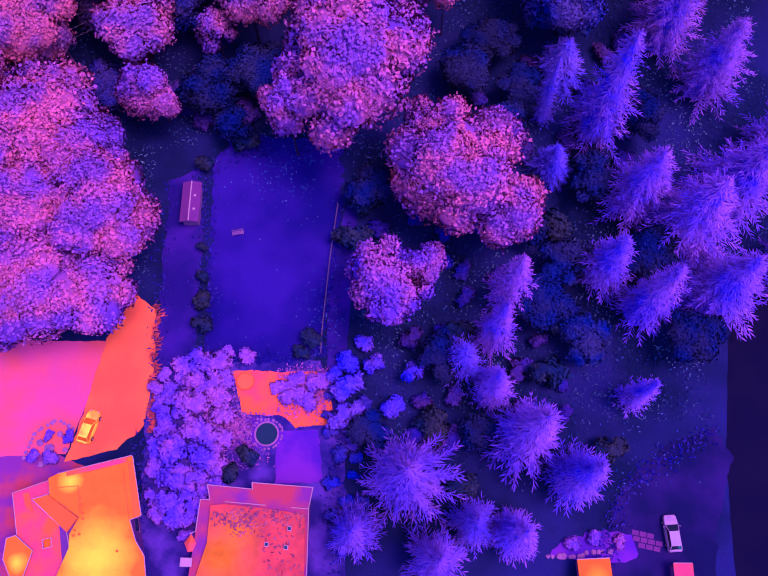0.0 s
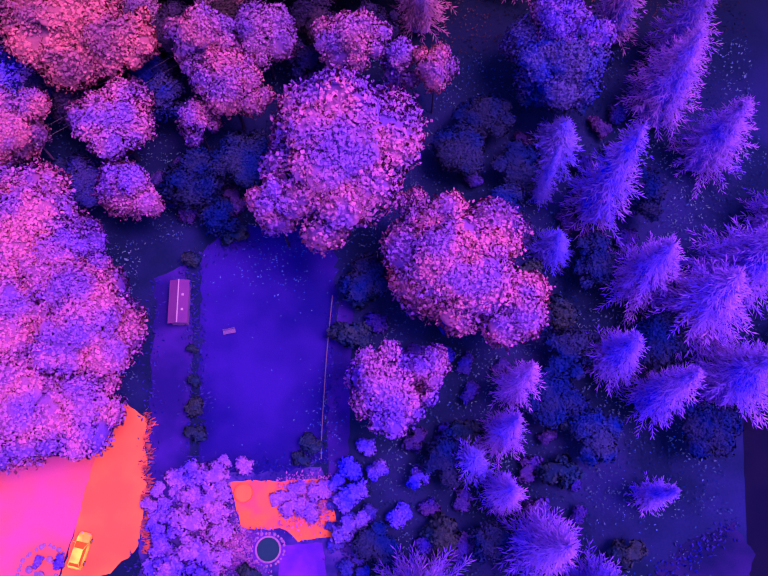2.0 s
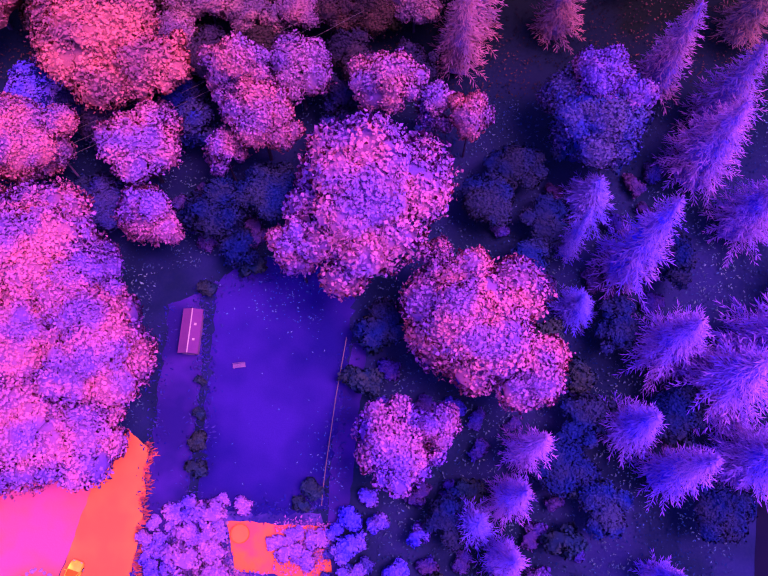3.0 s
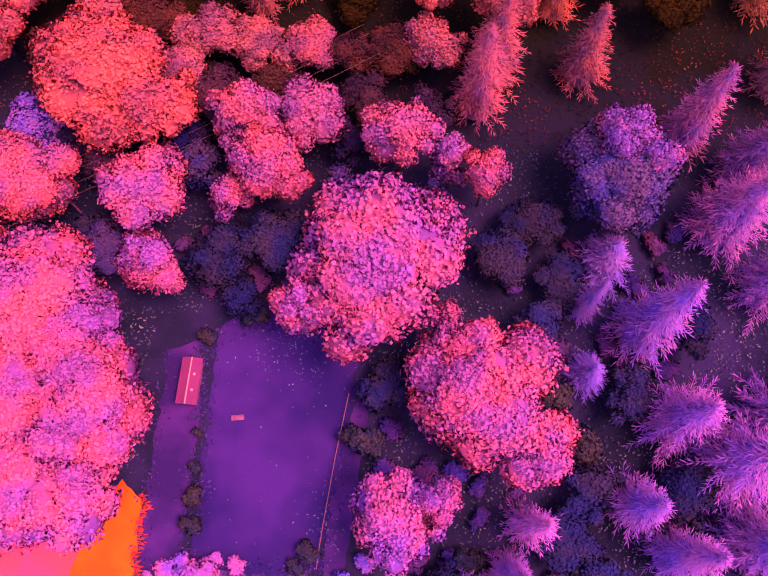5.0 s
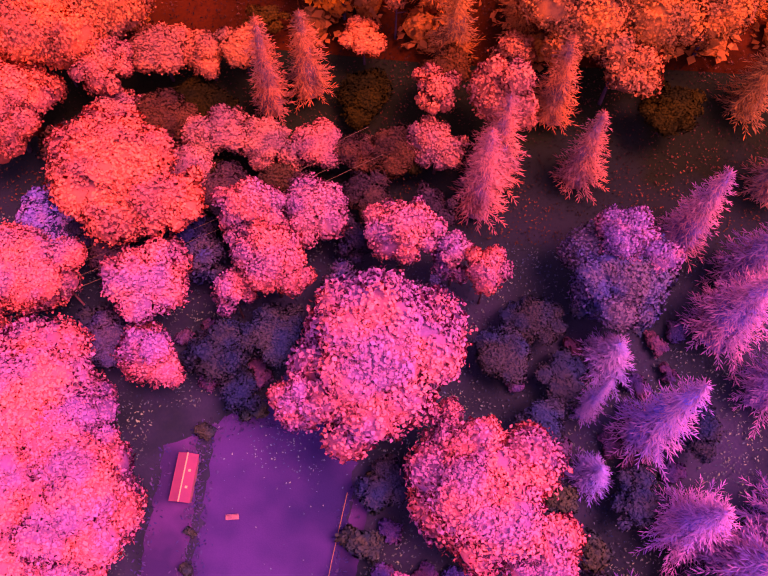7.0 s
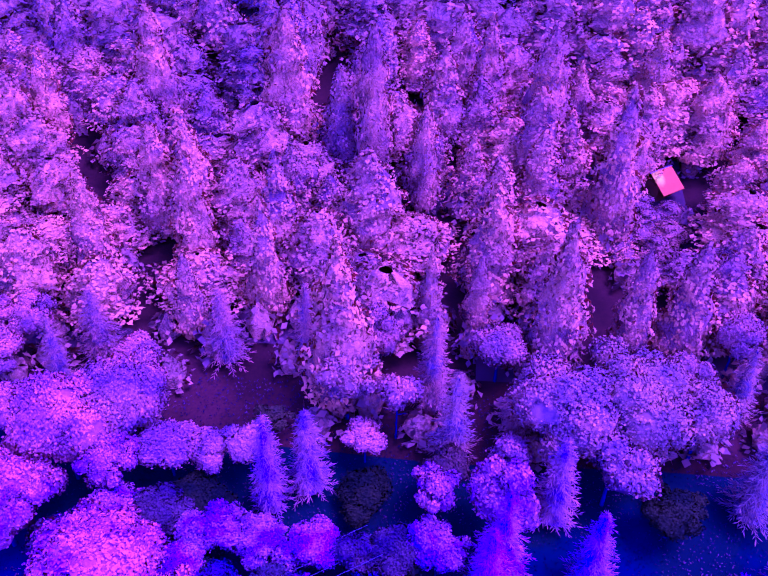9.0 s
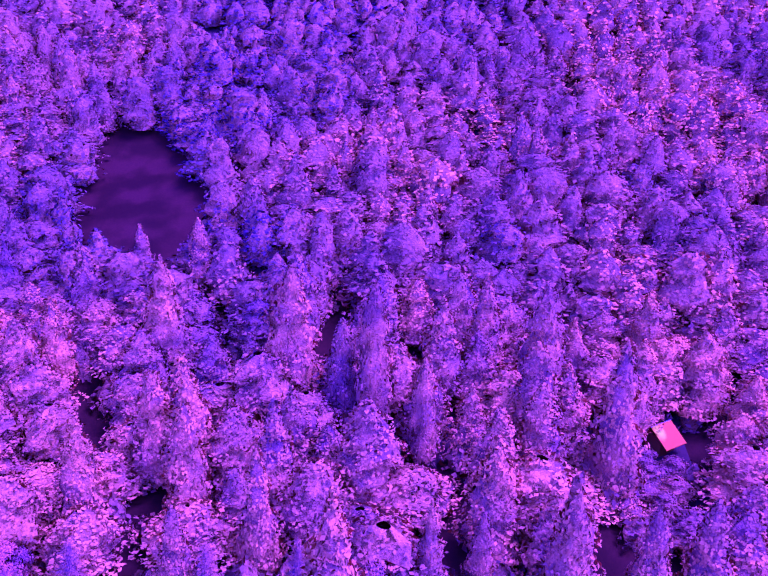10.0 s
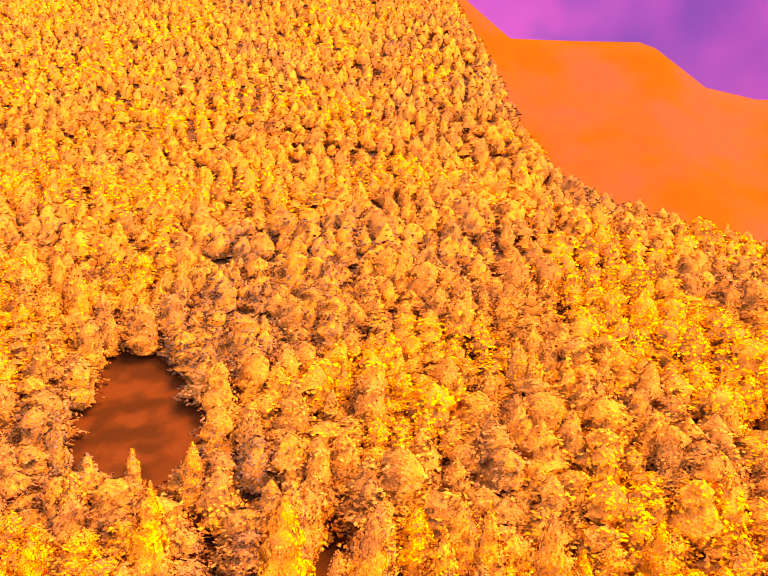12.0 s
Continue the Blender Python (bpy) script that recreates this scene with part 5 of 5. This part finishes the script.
hut = thing("hut", 24.6, -5.2, zed(24.6, -5.2), 1, "small hut with a glowing orange flat roof", "hut")
part("wall", box(3.4, 4.4, 2.5, 0, 0, -0.3, 0.03), WALL, hut)
part("roof", slab([(-2.0, -2.5), (2.0, -2.5), (2.0, 2.5), (-2.0, 2.5)], lambda x, y: 2.6 - y * 0.04, 0.16), HUT_ROOF, hut, "hot orange roof")
part("fascia", box(4.04, 0.1, 0.2, 0, 2.54, 2.36, 0.02), RIM, hut, "pale fascia board")
part("door", box(0.85, 0.06, 1.9, 0.4, 2.22, 0.0, 0.01), WOOD, hut)
kiosk = thing("hut", 35.4, -5.3, zed(35.4, -5.3), -2, "small store with a pink-edged warm roof beside the car", "hut")
part("wall", box(1.9, 3.0, 2.2, 0, 0, -0.3, 0.03), WALL, kiosk)
part("roof", slab([(-1.15, -1.8), (1.15, -1.8), (1.15, 1.8), (-1.15, 1.8)], lambda x, y: 2.2 + x * 0.08, 0.12), SHADE_ROOF, kiosk)
part("roof_patch", box(0.9, 1.9, 0.04, 0.4, -0.6, 2.24, 0.01), DRIVE, kiosk, "hot orange patch")
part("fascia", box(2.34, 0.08, 0.16, 0, 1.84, 2.1, 0.02), RIM, kiosk)
for x, y, h, r in ((22.6, -0.9, 0.9, 1.2), (25.4, -0.4, 1.0, 1.3), (28.6, -0.8, 0.9, 1.1)):
    shrub(x, y, h, r, PINK, "rounded pinkish shrub above the low wall")
paving = thing("paving", 32.0, -0.8, zed(32.0, -0.8) + 0.05, -14, "small patch of worn paving slabs beside the car", "paving", kind="structure")
for i in range(4):
    for j in range(3):
        if (i, j) not in ((3, 2), (0, 0)):
            slab_ob = part("paving_slab", box(0.85, 0.6, 0.06, (i - 1.5) * 0.95 + 0.2 * (j % 2), (j - 1) * 0.7, 0, 0.02), SHED_ROOF, paving)

# ---- the cabin on the slope ----
cz = zed(46, 177)
cabin_ob = thing("cabin", 46.0, 177.0, cz, 38, "cabin with a glowing hot metal roof among the trees", "cabin")
CABIN_WALL = material("warm_cabin_boards", (0.12, 0.012, 0.004), 0.9, 7, 0.4, 0.3, 0.3)
part("wall", box(5.0, 4.6, 4.2, 0, 0, -1.2, 0.03), CABIN_WALL, cabin_ob)
part("roof", slab([(-3.2, -4.4), (3.2, -4.4), (3.2, 0), (-3.2, 0)], lambda x, y: 5.4 + y * 0.75, 0.12), HOT, cabin_ob, "hot orange metal roof")
part("roof", slab([(-3.2, 0), (3.2, 0), (3.2, 3.0), (-3.2, 3.0)], lambda x, y: 5.4 - y * 0.75, 0.12), HOT, cabin_ob, "hot orange metal roof")
part("ridge_cap", box(6.5, 0.2, 0.08, 0, 0, 5.36, 0.02), RIM, cabin_ob)
part("gable", slab([(-2.4, -2.2), (2.4, -2.2), (2.4, 2.2), (-2.4, 2.2)], lambda x, y: 5.2 - abs(y) * 0.75, 1.9), CABIN_WALL, cabin_ob)

cr = np.random.default_rng(5)
for x, y in scatter(300, (34, 50), (151, 172), 4.4, cr):
    if abs(x - 46 - (y - 177) * 0.32) < 5.5:
        plant("slope_broad", x, y, cr.uniform(3.2, 5.4), cr.uniform(2.8, 3.8), blend(SLOPE_COOL, SLOPE_PINK, cr.uniform(0.4, 0.9)), "broadleaf_tree", "low young broadleaved tree on the slope below the cabin", "trees on the slope")

# ---- grass along the drive and the path ----
er = np.random.default_rng(11)
ey = er.uniform(14.5, 32.5, 420)
ex = -32.0 + 0.35 * np.sin(ey * 1.7) + er.normal(0, 0.18, 420)
eb = np.stack([ex, ey, land(ex, ey) + 0.05], -1)
ew = unit(np.stack([er.uniform(0.3, 1.0, 420), er.normal(0, 0.25, 420), er.uniform(0.1, 0.5, 420)], -1))
eg = er.uniform(0.5, 1.3, 420)
GRASS = material("long_grass", (0.724, 0.0276, 0.0304), 0.9, 3, 0.4, 0.3, 0.0, islands=0.7)
tagged(new("grass", mesh_of("grass", *sprays(eb, ew, eg, eg * 0.16, er), GRASS)), "long warm grass blades along the drive's edge", "grass", kind="stuff")

# ---- cold tufts that blur the edges of the lawn and the paths ----
rims = [(-24.5, 24, -25, 54), (-25, 54, -6, 57), (-5.5, 47, -8.6, 24.5), (-8.6, 24.5, -24.5, 24), (-31.4, 20, -31.2, 51), (-26.2, 22, -26, 43), (-26, 43, -27, 53), (26, -4, 30, 6), (30, 6, 43, 13), (-32.3, 0, -32.3, 15), (-7, -6, -7, 14), (-22, 2, -24, 12)]
tn = 260
tu = er.uniform(0, 1, (len(rims), tn))
tx = np.concatenate([r[0] + (r[2] - r[0]) * u for r, u in zip(rims, tu)]) + er.normal(0, 0.75, len(rims) * tn)
ty = np.concatenate([r[1] + (r[3] - r[1]) * u for r, u in zip(rims, tu)]) + er.normal(0, 0.75, len(rims) * tn)
tw = unit(np.stack([er.normal(size=len(tx)), er.normal(size=len(tx)), er.uniform(0.3, 1.4, len(tx))], -1))
tl = er.uniform(0.25, 0.75, len(tx))
TUFT = material("cold_tufts", COLD_TUFT, 0.9, 2, 0.3, 0.3, 0.0, islands=0.8)
tagged(new("edge_tufts", mesh_of("edge_tufts", *sprays(np.stack([tx, ty, land(tx, ty) + 0.05], -1), tw, tl, tl * 0.4, er), TUFT)), "cold blue tufts of grass along the lawn and paths", "grass", kind="stuff")

# ---- litter: bright leaves over the lawn and the shaded ground ----
lr = np.random.default_rng(3)
lx = np.concatenate([lr.uniform(-25, -6, 40), lr.normal(-14, 5, 300), lr.normal(-9, 1.6, 120), lr.uniform(-6, 40, 900)])
ly = np.concatenate([lr.uniform(24, 57, 40), lr.normal(53, 3.4, 300), lr.normal(29, 3.5, 120), lr.uniform(5, 70, 900)])
lb = np.stack([lx, ly, land(lx, ly) + 0.1], -1)
lw = unit(lr.normal(size=lb.shape) * (1, 1, 0.2))
ll = lr.uniform(0.12, 0.4, len(lb))
LITTER = material("fallen_leaves", (0.13, 0.06, 0.16), 0.8, 4, 0.5, 0.3, 0.0, islands=0.9)
tagged(new("fallen_leaves", mesh_of("fallen_leaves", *sprays(lb, lw, ll, ll * 0.5, lr), LITTER)), "pale fallen leaves scattered on the dark ground", "leaves", kind="stuff")

# ---- flowering plants that spill over the patio and its beds ----
fr = np.random.default_rng(17)
fn = 2600
px_, py_ = np.concatenate([fr.normal(-11.0, 2.4, fn), fr.normal(-20.5, 2.2, fn)]), np.concatenate([fr.normal(19.6, 1.5, fn), fr.normal(14.6, 2.4, fn)])
spill = (px_ < -7.6) & (py_ < 23) & (py_ > 9) & ~((px_ > -19.8) & (px_ < -14.6) & (py_ > 16.6)) & (np.hypot(px_ + 16.1, py_ - 13.9) > 2.0)
px_, py_ = px_[spill], py_[spill]
pw_ = unit(np.stack([fr.normal(size=len(px_)), fr.normal(size=len(px_)), fr.uniform(0.2, 1.2, len(px_))], -1))
pl_ = fr.uniform(0.18, 0.5, len(px_))
BLOOM = material("patio_plants", (0.42, 0.034, 0.15), 0.85, 3, 0.3, 0.4, 0.0, islands=0.7)
tagged(new("patio_plants", mesh_of("patio_plants", *sprays(np.stack([px_, py_, land(px_, py_) + fr.uniform(0.08, 0.5, len(px_))], -1), pw_, pl_, pl_ * 0.5, fr, plain=True), BLOOM)), "pinkish flowering plants spilling over the patio's edge", "plants", kind="stuff")
